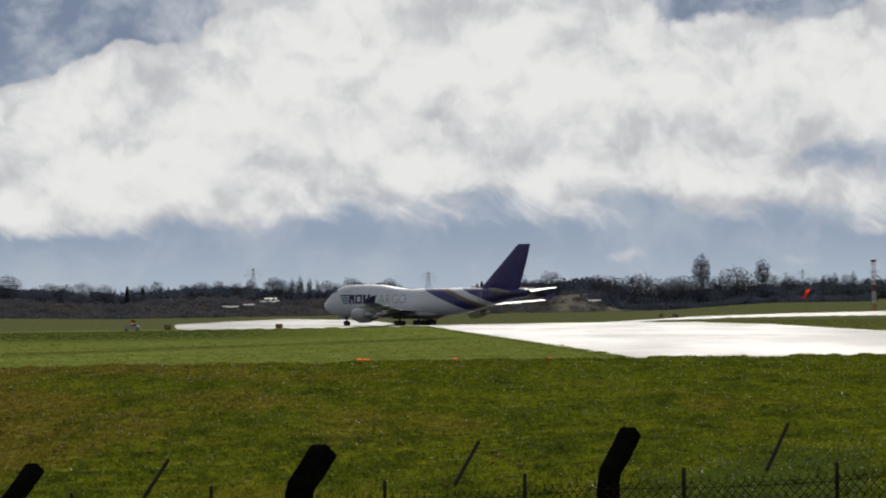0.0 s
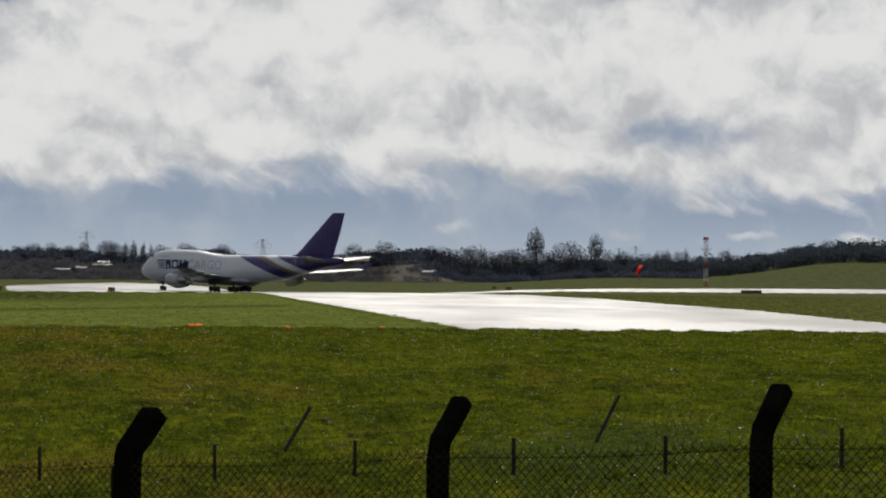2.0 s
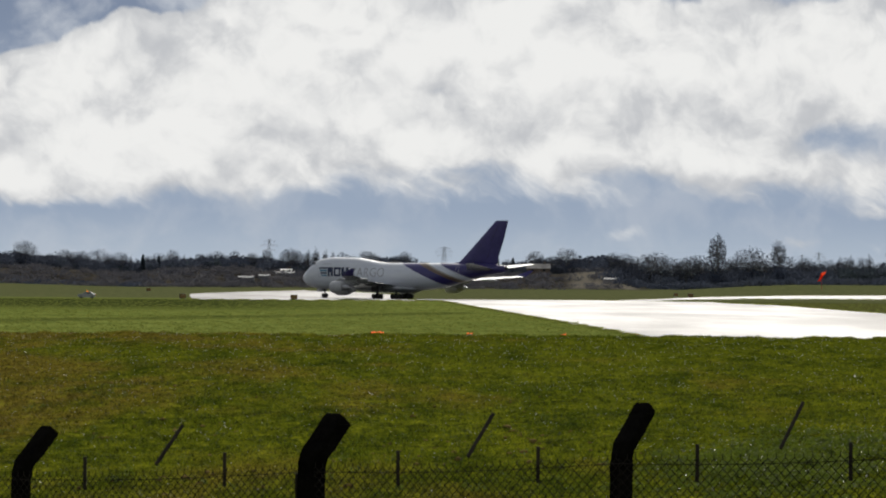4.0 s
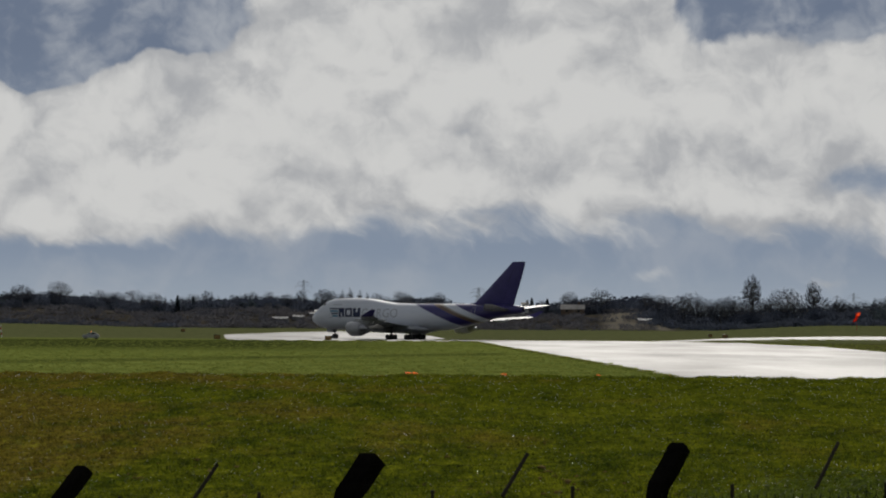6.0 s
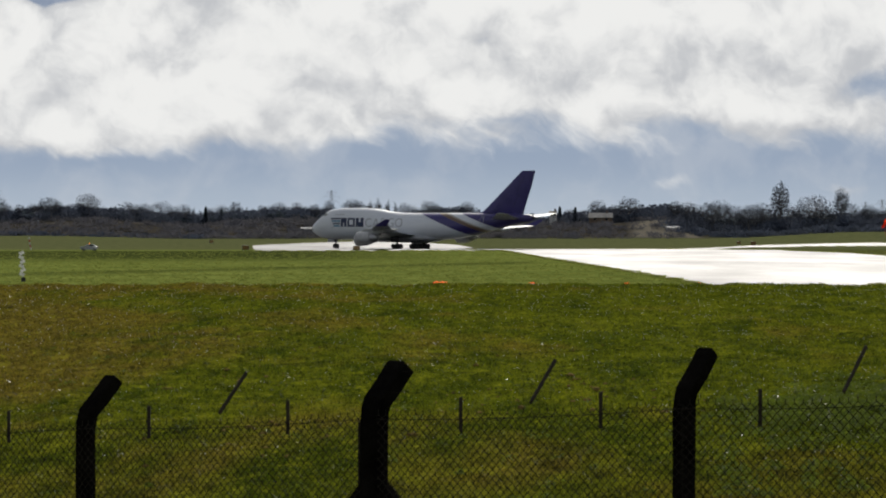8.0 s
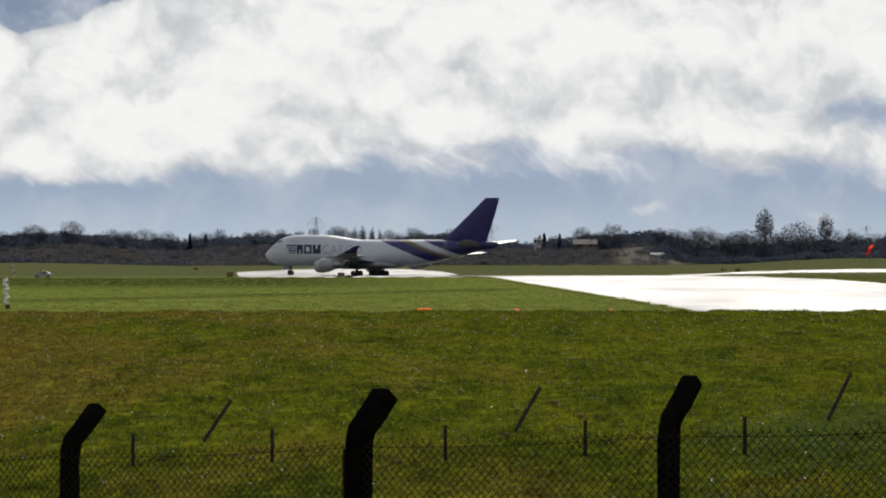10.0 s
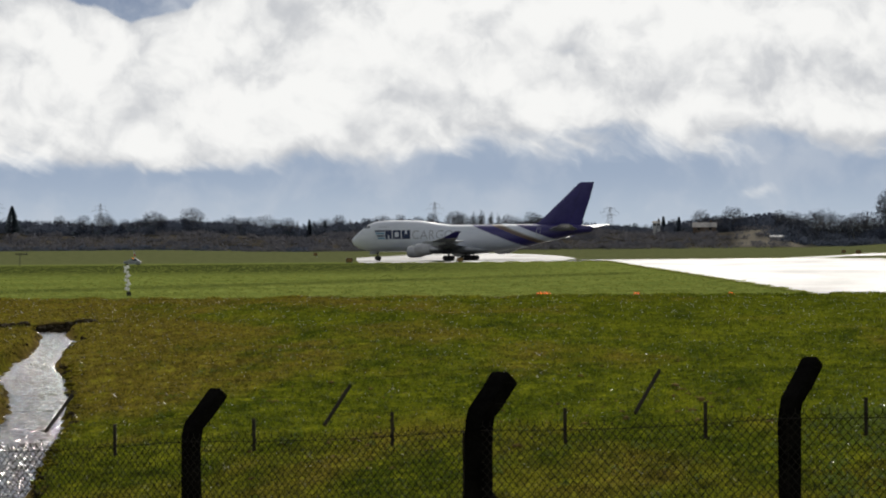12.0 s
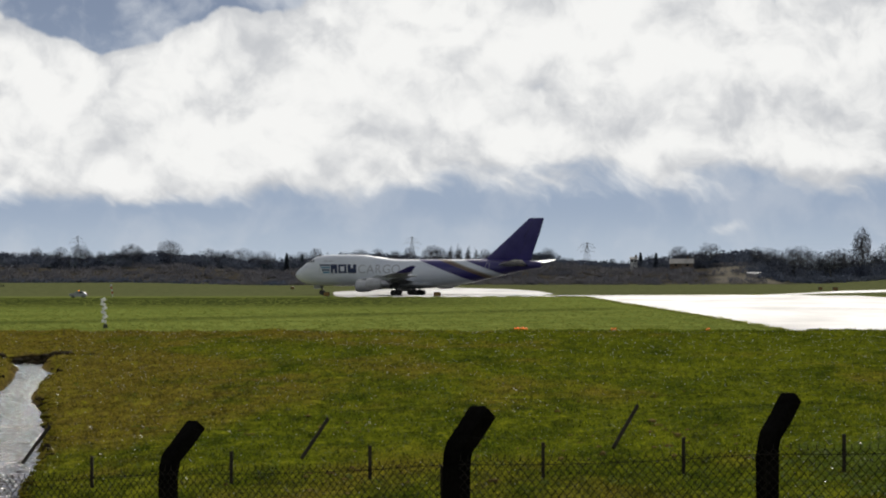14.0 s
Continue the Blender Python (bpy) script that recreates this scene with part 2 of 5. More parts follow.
R = 4700
rings = [[(R * math.cos(radians(e)) * math.sin(radians(a)), R * math.cos(radians(e)) * math.cos(radians(a)), EYE + R * math.sin(radians(e))) for a in range(-32, 33, 2)] for e in (-1.0, 0, 1, 2, 4, 6, 8, 10, 12)]
clouds = tagged(part("backdrop", loft(rings, closed=False), cloud_material(), smooth=True), "broken white and grey clouds over pale blue sky", "sky", kind="structure")


# ---- the ground ----
def ease(x, lo, hi):
    t = np.clip((x - lo) / (hi - lo), 0, 1)
    return t * t * (3 - 2 * t)


def stream_x(y):
    """The middle of the stream."""
    return -10.0 - 0.148 * (y - 54) - 0.35 * np.sin((y - 47) / 8.0) * ease(y, 50, 75)


def stream_half(y):
    return 0.92 + 0.12 * np.sin(y / 5.0) - 0.05 * np.sin(y / 2.1)


DIP = 0.3
PROFILE_Y = (-4000, -40, 4, 14, 24, 45, 120, 210, 226, 246, 262, 6000)
PROFILE_Z = (4.2, 4.2, 4.0, 3.2, 2.2, 1.55, 1.32, 1.15, 1.06, 0.1, 0.0, 0.0)


def height(x, y):
    """The lie of the land."""
    x, y = np.asarray(x, float), np.asarray(y, float)
    z = np.interp(y, PROFILE_Y, PROFILE_Z)
    z = z + 0.058 * np.clip(x, -14, 14) * ease(y, 5, 20) * (1 - ease(y, 40, 120))
    # the near field is uneven
    near = ease(y, 30, 50) * (1 - ease(y, 225, 240))
    z = z + near * (0.10 * np.sin(x * 0.31 + y * 0.07) * np.sin(y * 0.11) + 0.06 * np.sin(x * 0.9 + 1.3) * np.sin(y * 0.23 + x * 0.2))
    for kx, ky, ph, high in ((2.1, 0.9, 0.3, 0.022), (-1.3, 1.7, 2.0, 0.024), (0.7, 2.6, 4.1, 0.022), (3.3, -1.6, 1.1, 0.014), (-2.6, -2.3, 5.2, 0.014)):
        z = z + near * high * np.sin(kx * x + ky * y + ph + 1.5 * np.sin(0.17 * x - 0.13 * y))
    # the ditch
    d = np.abs(x - stream_x(y)) / stream_half(y)
    z = z - 0.75 * (1 - ease(d, 0.8, 1.45)) * ease(y, 20, 36) * (1 - ease(y, 156.8, 158.2))
    z = z - 0.5 * (1 - ease(np.abs(x - stream_x(y) + 0.9) / 2.4, 0.85, 1.1)) * ease(y, 153.5, 155) * (1 - ease(y, 156.8, 157.6))
    # the taxiways lie in a shallow dip
    z = z - DIP * ease(y, 655, 690) * (1 - ease(y, 1000, 1100))
    # far banks: scrub bank in the middle and to the west, a grass rise to the east
    turn = np.degrees(np.arctan2(x, np.maximum(y, 1)))
    west = 1 - ease(turn, 4.6, 5.8)
    z = z + 8.0 * ease(y, 1255, 1340) * west * (0.85 + 0.15 * np.sin(turn * 1.7))
    z = z + 1.3 * ease(y, 930, 1200) * (1 - ease(turn, -7.5, -4.5))
    z = z + 3.0 * ease(y, 1100, 1300) * ease(turn, 5.5, 8.5) + 9.0 * ease(y, 1095, 1420) * ease(turn, 10.0, 13.0) + 3.0 * ease(y, 1300, 1500) * ease(turn, 4, 6)
    return z


def steps(*spans):
    out = [spans[0][0]]
    for lo, hi, d in spans:
        out += list(np.linspace(lo, hi, max(2, int(round((hi - lo) / d)) + 1))[1:])
    return np.array(out)


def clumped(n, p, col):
    """Turf in clumps, a hand and a stride across: the hollows' shade and the heads' sunlight are put into the colour.
    """
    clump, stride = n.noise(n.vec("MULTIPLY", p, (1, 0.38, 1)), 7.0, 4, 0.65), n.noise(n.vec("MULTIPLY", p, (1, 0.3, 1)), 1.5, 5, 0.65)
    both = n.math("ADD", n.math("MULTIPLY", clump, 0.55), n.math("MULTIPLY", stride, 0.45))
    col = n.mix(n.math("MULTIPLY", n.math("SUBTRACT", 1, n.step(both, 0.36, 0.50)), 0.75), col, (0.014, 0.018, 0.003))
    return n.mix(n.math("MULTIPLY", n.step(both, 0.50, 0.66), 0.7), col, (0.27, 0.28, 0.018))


def grass_ground():
    n = Net("short_grass")
    p = n.place()
    x, y, z = n.split(p)
    big = n.noise(n.vec("MULTIPLY", p, (1, 0.3, 1)), 0.09, 4, 0.6)
    mid = n.noise(n.vec("MULTIPLY", p, (1, 0.22, 1)), 0.45, 6, 0.62)
    fine = n.noise(n.vec("MULTIPLY", p, (1, 0.35, 1)), 3.0, 6, 0.7)
    tone = n.math("ADD", n.math("MULTIPLY", mid, 0.7), n.math("MULTIPLY", fine, 0.3))
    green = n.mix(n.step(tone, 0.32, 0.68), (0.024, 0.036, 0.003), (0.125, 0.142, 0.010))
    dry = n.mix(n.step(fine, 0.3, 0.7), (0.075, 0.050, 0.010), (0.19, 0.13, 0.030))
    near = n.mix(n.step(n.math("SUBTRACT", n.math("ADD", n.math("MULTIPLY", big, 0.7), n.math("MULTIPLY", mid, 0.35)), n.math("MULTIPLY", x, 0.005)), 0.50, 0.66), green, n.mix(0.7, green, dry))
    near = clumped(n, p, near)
    band = n.noise(n.vec("MULTIPLY", p, (0.02, 0.09, 1)), 1.0, 6, 0.65)
    field = n.mix(n.step(n.math("ADD", n.math("MULTIPLY", mid, 0.4), n.math("MULTIPLY", band, 0.6)), 0.36, 0.62), (0.112, 0.145, 0.030), (0.205, 0.24, 0.058))
    # a darker strip across the field, west of the runway
    dark_strip = n.math("MULTIPLY", n.math("MULTIPLY", n.step(n.math("ADD", y, n.math("MULTIPLY", band, 80)), 470, 580), n.math("SUBTRACT", 1, n.step(y, 650, 695))), n.math("SUBTRACT", 1, n.step(n.math("ADD", x, n.math("MULTIPLY", band, 60)), 0, 45)))
    field = n.mix(n.math("MULTIPLY", dark_strip, 0.8), field, (0.026, 0.034, 0.012))
    # a thin darker line slanting over the field to the runway's edge
    dark_line = n.math("SUBTRACT", y, n.math("ADD", 440, n.math("MULTIPLY", x, 1.7)))
    dark_line = n.math("MULTIPLY", n.math("SUBTRACT", 1, n.step(n.math("ABSOLUTE", n.math("ADD", dark_line, n.math("MULTIPLY", band, 30))), 6, 20)), n.math("SUBTRACT", 1, n.step(x, 14, 18)))
    field = n.mix(n.math("MULTIPLY", dark_line, 0.6), field, (0.03, 0.04, 0.012))
    rough_east = n.math("MULTIPLY", n.step(n.math("SUBTRACT", x, n.math("MULTIPLY", band, 20)), 45, 62), n.step(y, 300, 330))
    field = n.mix(n.math("MULTIPLY", rough_east, 0.8), field, n.mix(n.step(band, 0.35, 0.6), (0.045, 0.045, 0.018), (0.085, 0.08, 0.03)))
    far = n.mix(n.step(mid, 0.3, 0.7), (0.088, 0.10, 0.042), (0.128, 0.136, 0.06))
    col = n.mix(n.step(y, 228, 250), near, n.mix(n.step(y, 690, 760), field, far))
    bank = n.mix(n.step(n.noise(p, 0.12, 5, 0.65), 0.4, 0.62), (0.035, 0.033, 0.03), (0.085, 0.075, 0.058))
    col = n.mix(n.math("MULTIPLY", n.step(y, 1252, 1275), n.math("SUBTRACT", 1, n.step(n.math("DIVIDE", x, y), 0.09, 0.105))), col, bank)
    # bare mud beside the stream
    away = n.math("ABSOLUTE", n.math("ADD", n.math("ADD", x, 10.0), n.math("MULTIPLY", n.math("SUBTRACT", y, 54), 0.148)))
    mud = n.math("MULTIPLY", n.math("SUBTRACT", 1, n.step(n.math("ADD", away, n.math("MULTIPLY", mid, 1.2)), 1.35, 1.85)), n.math("MULTIPLY", n.step(y, 38, 46), n.math("SUBTRACT", 1, n.step(y, 158, 163))))
    col = n.mix(mud, col, n.mix(n.step(fine, 0.35, 0.65), (0.035, 0.026, 0.012), (0.17, 0.125, 0.03)))
    # shade under the turf edge at the ditch's end, put into the peat's colour
    peat = n.math("MULTIPLY", n.math("MULTIPLY", n.step(y, 154.6, 155.4), n.math("SUBTRACT", 1, n.step(y, 157.6, 158.4))), n.math("SUBTRACT", 1, n.step(away, 3.0, 3.6)))
    col = n.mix(peat, col, (0.012, 0.010, 0.006))
    tan = n.math("MULTIPLY", n.step(n.math("DIVIDE", x, y), 0.066, 0.072), n.step(y, 1262, 1275))
    col = n.mix(n.math("MULTIPLY", tan, n.math("SUBTRACT", 1, n.step(n.math("DIVIDE", x, y), 0.088, 0.095))), col, (0.17, 0.155, 0.125))
    n.bump(n.math("ADD", fine, n.math("MULTIPLY", mid, 2.0)), 0.5, 0.12)
    return n.set(Base_Color=col, Roughness=0.9, Specular_IOR_Level=0.0)


xs = steps((-3500, -700, 140), (-700, -120, 20), (-120, -34, 4), (-34, -4, 0.45), (-4, 50, 1.2), (50, 120, 3.5), (120, 700, 16), (700, 3500, 140))
ys = steps((-600, -40, 60), (-40, 34, 3), (34, 60, 0.8), (60, 166, 0.9), (166, 216, 2.0), (216, 264, 1.2), (264, 900, 22), (900, 1500, 10), (1500, 2000, 50), (2000, 4600, 260))
gx, gy = np.meshgrid(xs, ys)
gz = height(gx, gy)
k = len(xs)
idx = np.arange(len(ys) - 1)[:, None] * k + np.arange(k - 1)[None]
quads = np.stack([idx, idx + 1, idx + k + 1, idx + k], -1).reshape(-1, 4)
ground = tagged(part("ground", (np.stack([gx, gy, gz], -1).reshape(-1, 3).tolist(), quads.tolist()), grass_ground(), smooth=True), "wide grass airfield with mown and rough patches", "grass", kind="structure")


def wet_asphalt():
    n = Net("wet_asphalt")
    p = n.place()
    streak = n.noise(n.vec("MULTIPLY", p, (0.05, 0.012, 1)), 1.0, 5, 0.6)
    grit = n.noise(p, 30, 3, 0.7)
    ripple = n.noise(n.vec("MULTIPLY", p, (1, 0.5, 1)), 3.0, 4, 0.6)
    n.bump(n.math("ADD", grit, ripple), 0.35, 0.02)
    return n.set(Base_Color=n.mix(n.step(streak, 0.3, 0.7), (0.045, 0.047, 0.05), (0.085, 0.085, 0.085)), Roughness=n.math("ADD", 0.42, n.math("MULTIPLY", n.step(streak, 0.36, 0.66), 0.17)), Specular_IOR_Level=n.math("SUBTRACT", 0.19, n.math("MULTIPLY", n.step(n.noise(n.vec("MULTIPLY", p, (0.03, 0.02, 1)), 1.0, 7, 0.68), 0.42, 0.64), 0.12)))


ASPHALT = wet_asphalt()


def slab(name, edge, label, z=0.05, category="runway", material=None):
    """A paved area: its outline, raised a little over the grass, with a soft edge."""
    bm = bmesh.new()
    face = bm.faces.new([bm.verts.new((x, y, z - DIP * float(ease(y, 684, 692) * (1 - ease(y, 1000, 1100))))) for x, y in edge])
    down = bmesh.ops.extrude_face_region(bm, geom=[face])
    bmesh.ops.translate(bm, vec=(0, 0, -0.4), verts=[v for v in down["geom"] if isinstance(v, bmesh.types.BMVert)])
    bmesh.ops.triangulate(bm, faces=bm.faces[:])
    return tagged(part(name, bm, material or ASPHALT), label, category, kind="structure")


slab("road_runway", [(26.5, 262), (26, 300), (24.6, 355), (22.3, 440), (19.6, 540), (18, 620), (16, 680), (9.4, 742), (60, 742), (80, 687), (86, 601), (84.5, 503), (85, 432), (82, 373), (78, 262)], "wide wet asphalt runway shining in the sun")
slab("road_taxiway_west", [(9, 743), (12, 780), (9, 900), (0, 1000), (-22, 1070), (-40, 1010), (-49, 930), (-52, 880), (-46, 780), (-40, 692), (-16, 693), (8, 700), (13, 705)], "wet asphalt taxiway shining white in the sun", category="taxiway", z=0.045)
slab("road_taxiway_east", [(60, 743), (76, 790), (104, 905), (150, 1010), (215, 1060), (420, 1090), (420, 905), (191, 868), (110, 840), (84, 790), (72, 743)], "narrow wet taxiway beyond a strip of grass", category="taxiway", z=0.045)


# ---- the aircraft ----
# Its own space: x ahead, y to its left, z up from the ground, the origin between the main wheels.
NOSE_X = 33.4
# along from the nose, keel, crown, half width
FUSELAGE = [
    (0.0, 5.05, 5.35, 0.12), (0.35, 4.45, 5.85, 0.62), (1.0, 3.85, 6.4, 1.15), (2.0, 3.3, 7.15, 1.72), (3.2, 2.9, 8.0, 2.2), (4.6, 2.62, 9.0, 2.6), (6.2, 2.42, 9.8, 2.9),
    (8.0, 2.3, 10.2, 3.1), (11, 2.25, 10.38, 3.25), (16, 2.25, 10.38, 3.25), (20.5, 2.25, 10.22, 3.25), (23.5, 2.25, 9.85, 3.25), (26.5, 2.25, 9.4, 3.25), (29.5, 2.25, 9.12, 3.25),
    (34, 2.25, 9.05, 3.25), (40, 2.25, 9.05, 3.25), (45, 2.38, 9.05, 3.22), (49, 2.85, 9.05, 3.1), (53, 3.6, 9.02, 2.85), (57, 4.5, 8.95, 2.45), (61, 5.35, 8.85, 1.95), (64.5, 6.1, 8.75, 1.5), (67, 6.45, 8.68, 1.2), (68.8, 6.7, 8.58, 0.95), (69.8, 7.0, 8.4, 0.65),
]
_S, _K, _C, _W = (np.array(c) for c in zip(*FUSELAGE))


def section(s):
    """Keel, widest height, crown and half width at s metres behind the nose."""
    keel, crown, w = (float(np.interp(s, _S, c)) for c in (_K, _C, _W))
    return keel, keel + min(3.3, (crown - keel) * 0.5), crown, w


def skin_y(s, z):
    """How far out the skin is at that height."""
    keel, mid, crown, w = section(s)
    r = (z - mid) / ((crown - mid) if z > mid else (mid - keel))
    return w * max(0.0, 1 - abs(r) ** 2.15) ** (1 / 2.15)


def livery():
    n = Net("aircraft_paint")
    x, y, z = n.split(n.coords())
    s = n.math("SUBTRACT", NOSE_X, x)
    drop = n.math("SUBTRACT", 9.05, z)
    c = n.math("SUBTRACT", s, n.math("MULTIPLY", n.math("POWER", n.math("MAXIMUM", drop, 0.0), 0.92), 3.3))
    def band(lo, hi):
        return n.math("MULTIPLY", n.step(c, lo - 0.05, lo + 0.05), n.math("SUBTRACT", 1, n.step(c, hi - 0.05, hi + 0.05)))
    dirt = n.noise(n.vec("MULTIPLY", n.coords(), (0.25, 1, 1)), 0.8, 6, 0.6)
    white = n.mix(n.step(dirt, 0.35, 0.75), (0.82, 0.85, 0.91), (0.72, 0.75, 0.82))
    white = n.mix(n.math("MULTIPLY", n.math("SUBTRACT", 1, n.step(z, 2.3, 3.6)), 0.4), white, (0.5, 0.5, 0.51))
    col = n.mix(band(35.7, 41.6), white, (0.045, 0.035, 0.18))
    col = n.mix(band(41.4, 43.7), col, (0.19, 0.125, 0.085))
    col = n.mix(band(43.7, 44.7), col, (0.44, 0.40, 0.34))
    col = n.mix(n.step(c, 48.4, 48.5), col, (0.04, 0.03, 0.16))
    return n.set(Base_Color=col, Roughness=n.math("ADD", 0.26, n.math("MULTIPLY", dirt, 0.15)), Coat_Weight=0.3)


PAINT = livery()
PURPLE = worn("purple_paint", (0.030, 0.022, 0.15), (0.046, 0.034, 0.19), 0.4, 0.3, 0, 0.02)
WHITE_METAL = worn("grey_white_wing_paint", (0.33, 0.34, 0.36), (0.45, 0.46, 0.48), 0.5, 0.28, 0, 0.02)
COWL = worn("cowl_paint", (0.48, 0.48, 0.49), (0.62, 0.62, 0.63), 0.8, 0.3, 0, 0.02)
BARE = worn("bare_metal", (0.40, 0.40, 0.42), (0.62, 0.62, 0.64), 1.5, 0.35, 0.9, 0.05)
STRUT = worn("gear_steel", (0.05, 0.05, 0.055), (0.11, 0.11, 0.115), 3, 0.5, 0.4)
RUBBER = worn("tyre_rubber", (0.015, 0.015, 0.016), (0.035, 0.034, 0.033), 4, 0.8)
DARK = worn("dark_opening", (0.012, 0.012, 0.014), (0.025, 0.025, 0.028), 2, 0.6)
GLASS = worn("dark_glass", (0.015, 0.018, 0.022), (0.03, 0.034, 0.04), 2, 0.08, 0, 0.0)
NAVY = worn("navy_lettering_paint", (0.012, 0.022, 0.075), (0.02, 0.035, 0.10), 1, 0.35, 0, 0.02)
TEAL = worn("teal_lettering_paint", (0.03, 0.20, 0.34), (0.05, 0.25, 0.40), 1, 0.35, 0, 0.02)
PALE = worn("grey_lettering_paint", (0.42, 0.43, 0.47), (0.50, 0.51, 0.55), 1, 0.4, 0, 0.02)
GOLD = worn("worn_gold_emblem", (0.16, 0.11, 0.09), (0.42, 0.36, 0.30), 0.55, 0.45, 0, 0.02)

aircraft = tagged(new("cargo_aircraft"), "white and purple four-engined cargo jet taxiing on wet tarmac", "aircraft")

N = 40
rings = []
for s in np.concatenate([[0], np.linspace(0.12, 3, 9), np.linspace(3.6, 69.8, 72)]):
    keel, mid, crown, w = section(s)
    ring = []
    for j in range(N):
        a = 2 * math.pi * j / N
        ca, sa = math.cos(a), math.sin(a)
        up = (crown - mid) if ca > 0 else (mid - keel)
        ring.append((NOSE_X - s, w * math.copysign(abs(sa) ** (2 / 2.15), sa), mid + up * math.copysign(abs(ca) ** (2 / 2.15), ca)))
    rings.append(ring)
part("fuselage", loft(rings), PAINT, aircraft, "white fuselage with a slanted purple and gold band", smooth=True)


def aerofoil(chord, thick, n=9):
    """A closed section: x back from the leading edge, z up."""
    t = [0.5 * (1 - math.cos(math.pi * i / n)) for i in range(n + 1)]
    half = [5 * thick * (0.2969 * math.sqrt(q) - 0.126 * q - 0.3516 * q * q + 0.2843 * q ** 3 - 0.1036 * q ** 4) for q in t]
    return [(q * chord, h * chord) for q, h in zip(t, half)] + [(q * chord, -0.8 * h * chord) for q, h in list(zip(t, half))[-2:0:-1]]


def wing(stations, upright=False, side=1):
    """Stations: span, s of the leading edge, height, chord, thickness."""
    out = []
    for span, s, z, chord, thick in stations:
        if upright:
            out.append([(NOSE_X - s - q, h, z) for q, h in aerofoil(chord, thick)])
        else:
            out.append([(NOSE_X - s - q, side * span, z + h) for q, h in aerofoil(chord, thick)])
    return loft(out)


def flip(mesh, side):
    return mesh if side > 0 else (mesh[0], [f[::-1] for f in mesh[1]])


for side in (1, -1):
    w = part("wing", flip(wing([(2.4, 18.6, 3.4, 17.0, 0.13), (4.2, 20.4, 3.5, 15.2, 0.125), (8.2, 24.2, 3.85, 12.0, 0.11), (12.6, 28.2, 4.2, 9.3, 0.10), (21, 35.6, 4.9, 6.6, 0.09), (28, 41.8, 5.5, 5.0, 0.085), (31.2, 44.7, 5.8, 4.1, 0.08)], side=side), side), WHITE_METAL, aircraft, "swept white wing", smooth=True)
    part("winglet", flip(wing([(31.2, 44.7, 5.8, 4.1, 0.08), (31.7, 46.0, 6.25, 3.2, 0.07), (32.4, 48.9, 7.35, 1.5, 0.06)], side=side), side), PURPLE, w, "dark upturned wing tip", smooth=True)
    for span, s0 in ((9.2, 30.0), (17.0, 35.5), (23.5, 40.8)):
        bm = bmesh.new()
        zz = 3.35 + (span - 2.4) * 0.083
        rod(bm, (NOSE_X - s0, side * span, zz - 0.15), (NOSE_X - s0 - 3.2, side * span, zz - 0.35), 0.18, 0.42, 10)
        rod(bm, (NOSE_X - s0 - 3.2, side * span, zz - 0.35), (NOSE_X - s0 - 5.6, side * span, zz - 0.2), 0.42, 0.06, 10)
        part("flap_fairing", bm, WHITE_METAL, w, smooth=True)
    for span, s0, z0 in ((11.7, 23.9, 2.3), (20.8, 31.4, 2.9)):
        ring_sizes = [(0.45, 1.08), (0.08, 1.2), (0.0, 1.32), (0.12, 1.42), (0.6, 1.5), (1.8, 1.54), (3.1, 1.44), (4.1, 1.26), (4.15, 1.02)]
        rings = [[(NOSE_X - s0 - d, side * span + r * math.sin(2 * math.pi * j / 28), z0 + r * math.cos(2 * math.pi * j / 28)) for j in range(28)] for d, r in ring_sizes]
        e = part("engine", loft(rings, caps=False), COWL, aircraft, "white engine cowl with a dark intake", smooth=True)
        rings = [[(NOSE_X - s0 - d, side * span + r * math.sin(2 * math.pi * j / 24), z0 + r * math.cos(2 * math.pi * j / 24)) for j in range(24)] for d, r in [(3.9, 1.05), (4.2, 1.0), (5.1, 0.86), (6.0, 0.62), (6.1, 0.4), (6.9, 0.05)]]
        part("exhaust", loft(rings), BARE, e, "bare metal exhaust cone", smooth=True)
        bm = bmesh.new()
        rod(bm, (NOSE_X - s0 - 0.55, side * span, z0), (NOSE_X - s0 - 0.35, side * span, z0), 1.1, 1.1, 24)
        rod(bm, (NOSE_X - s0 - 0.4, side * span, z0), (NOSE_X - s0 + 0.15, side * span, z0), 0.35, 0.04, 16)
        for j in range(16):
            a = 2 * math.pi * j / 16
            box(bm, (0.05, 0.16, 0.75), (NOSE_X - s0 - 0.3, side * span + 0.68 * math.sin(a), z0 + 0.68 * math.cos(a)), Euler((-a, 0, 0)).to_matrix())
        part("fan", bm, DARK, e, "dark fan")
        zw = 3.3 + (span - 2.4) * 0.082
        out = []
        for d, lo, hi, hw in [(1.0, z0 + 1.4, z0 + 1.55, 0.12), (2.6, z0 + 1.2, zw + 0.25, 0.24), (5.0, z0 + 0.75, zw + 0.1, 0.26), (8.0, zw - 0.55, zw - 0.1, 0.08)]:
            x = NOSE_X - s0 - d
            out.append([(x, side * span - hw, lo), (x, side * span + hw, lo), (x, side * span + hw, hi), (x, side * span - hw, hi)])
        part("engine_pylon", loft(out), WHITE_METAL, e)
    part("tailplane", flip(wing([(0.9, 57.8, 7.55, 8.6, 0.10), (5.5, 61.9, 8.1, 5.8, 0.09), (11.1, 66.7, 8.85, 2.6, 0.08)], side=side), side), WHITE_METAL, aircraft, "swept white tailplane", smooth=True)

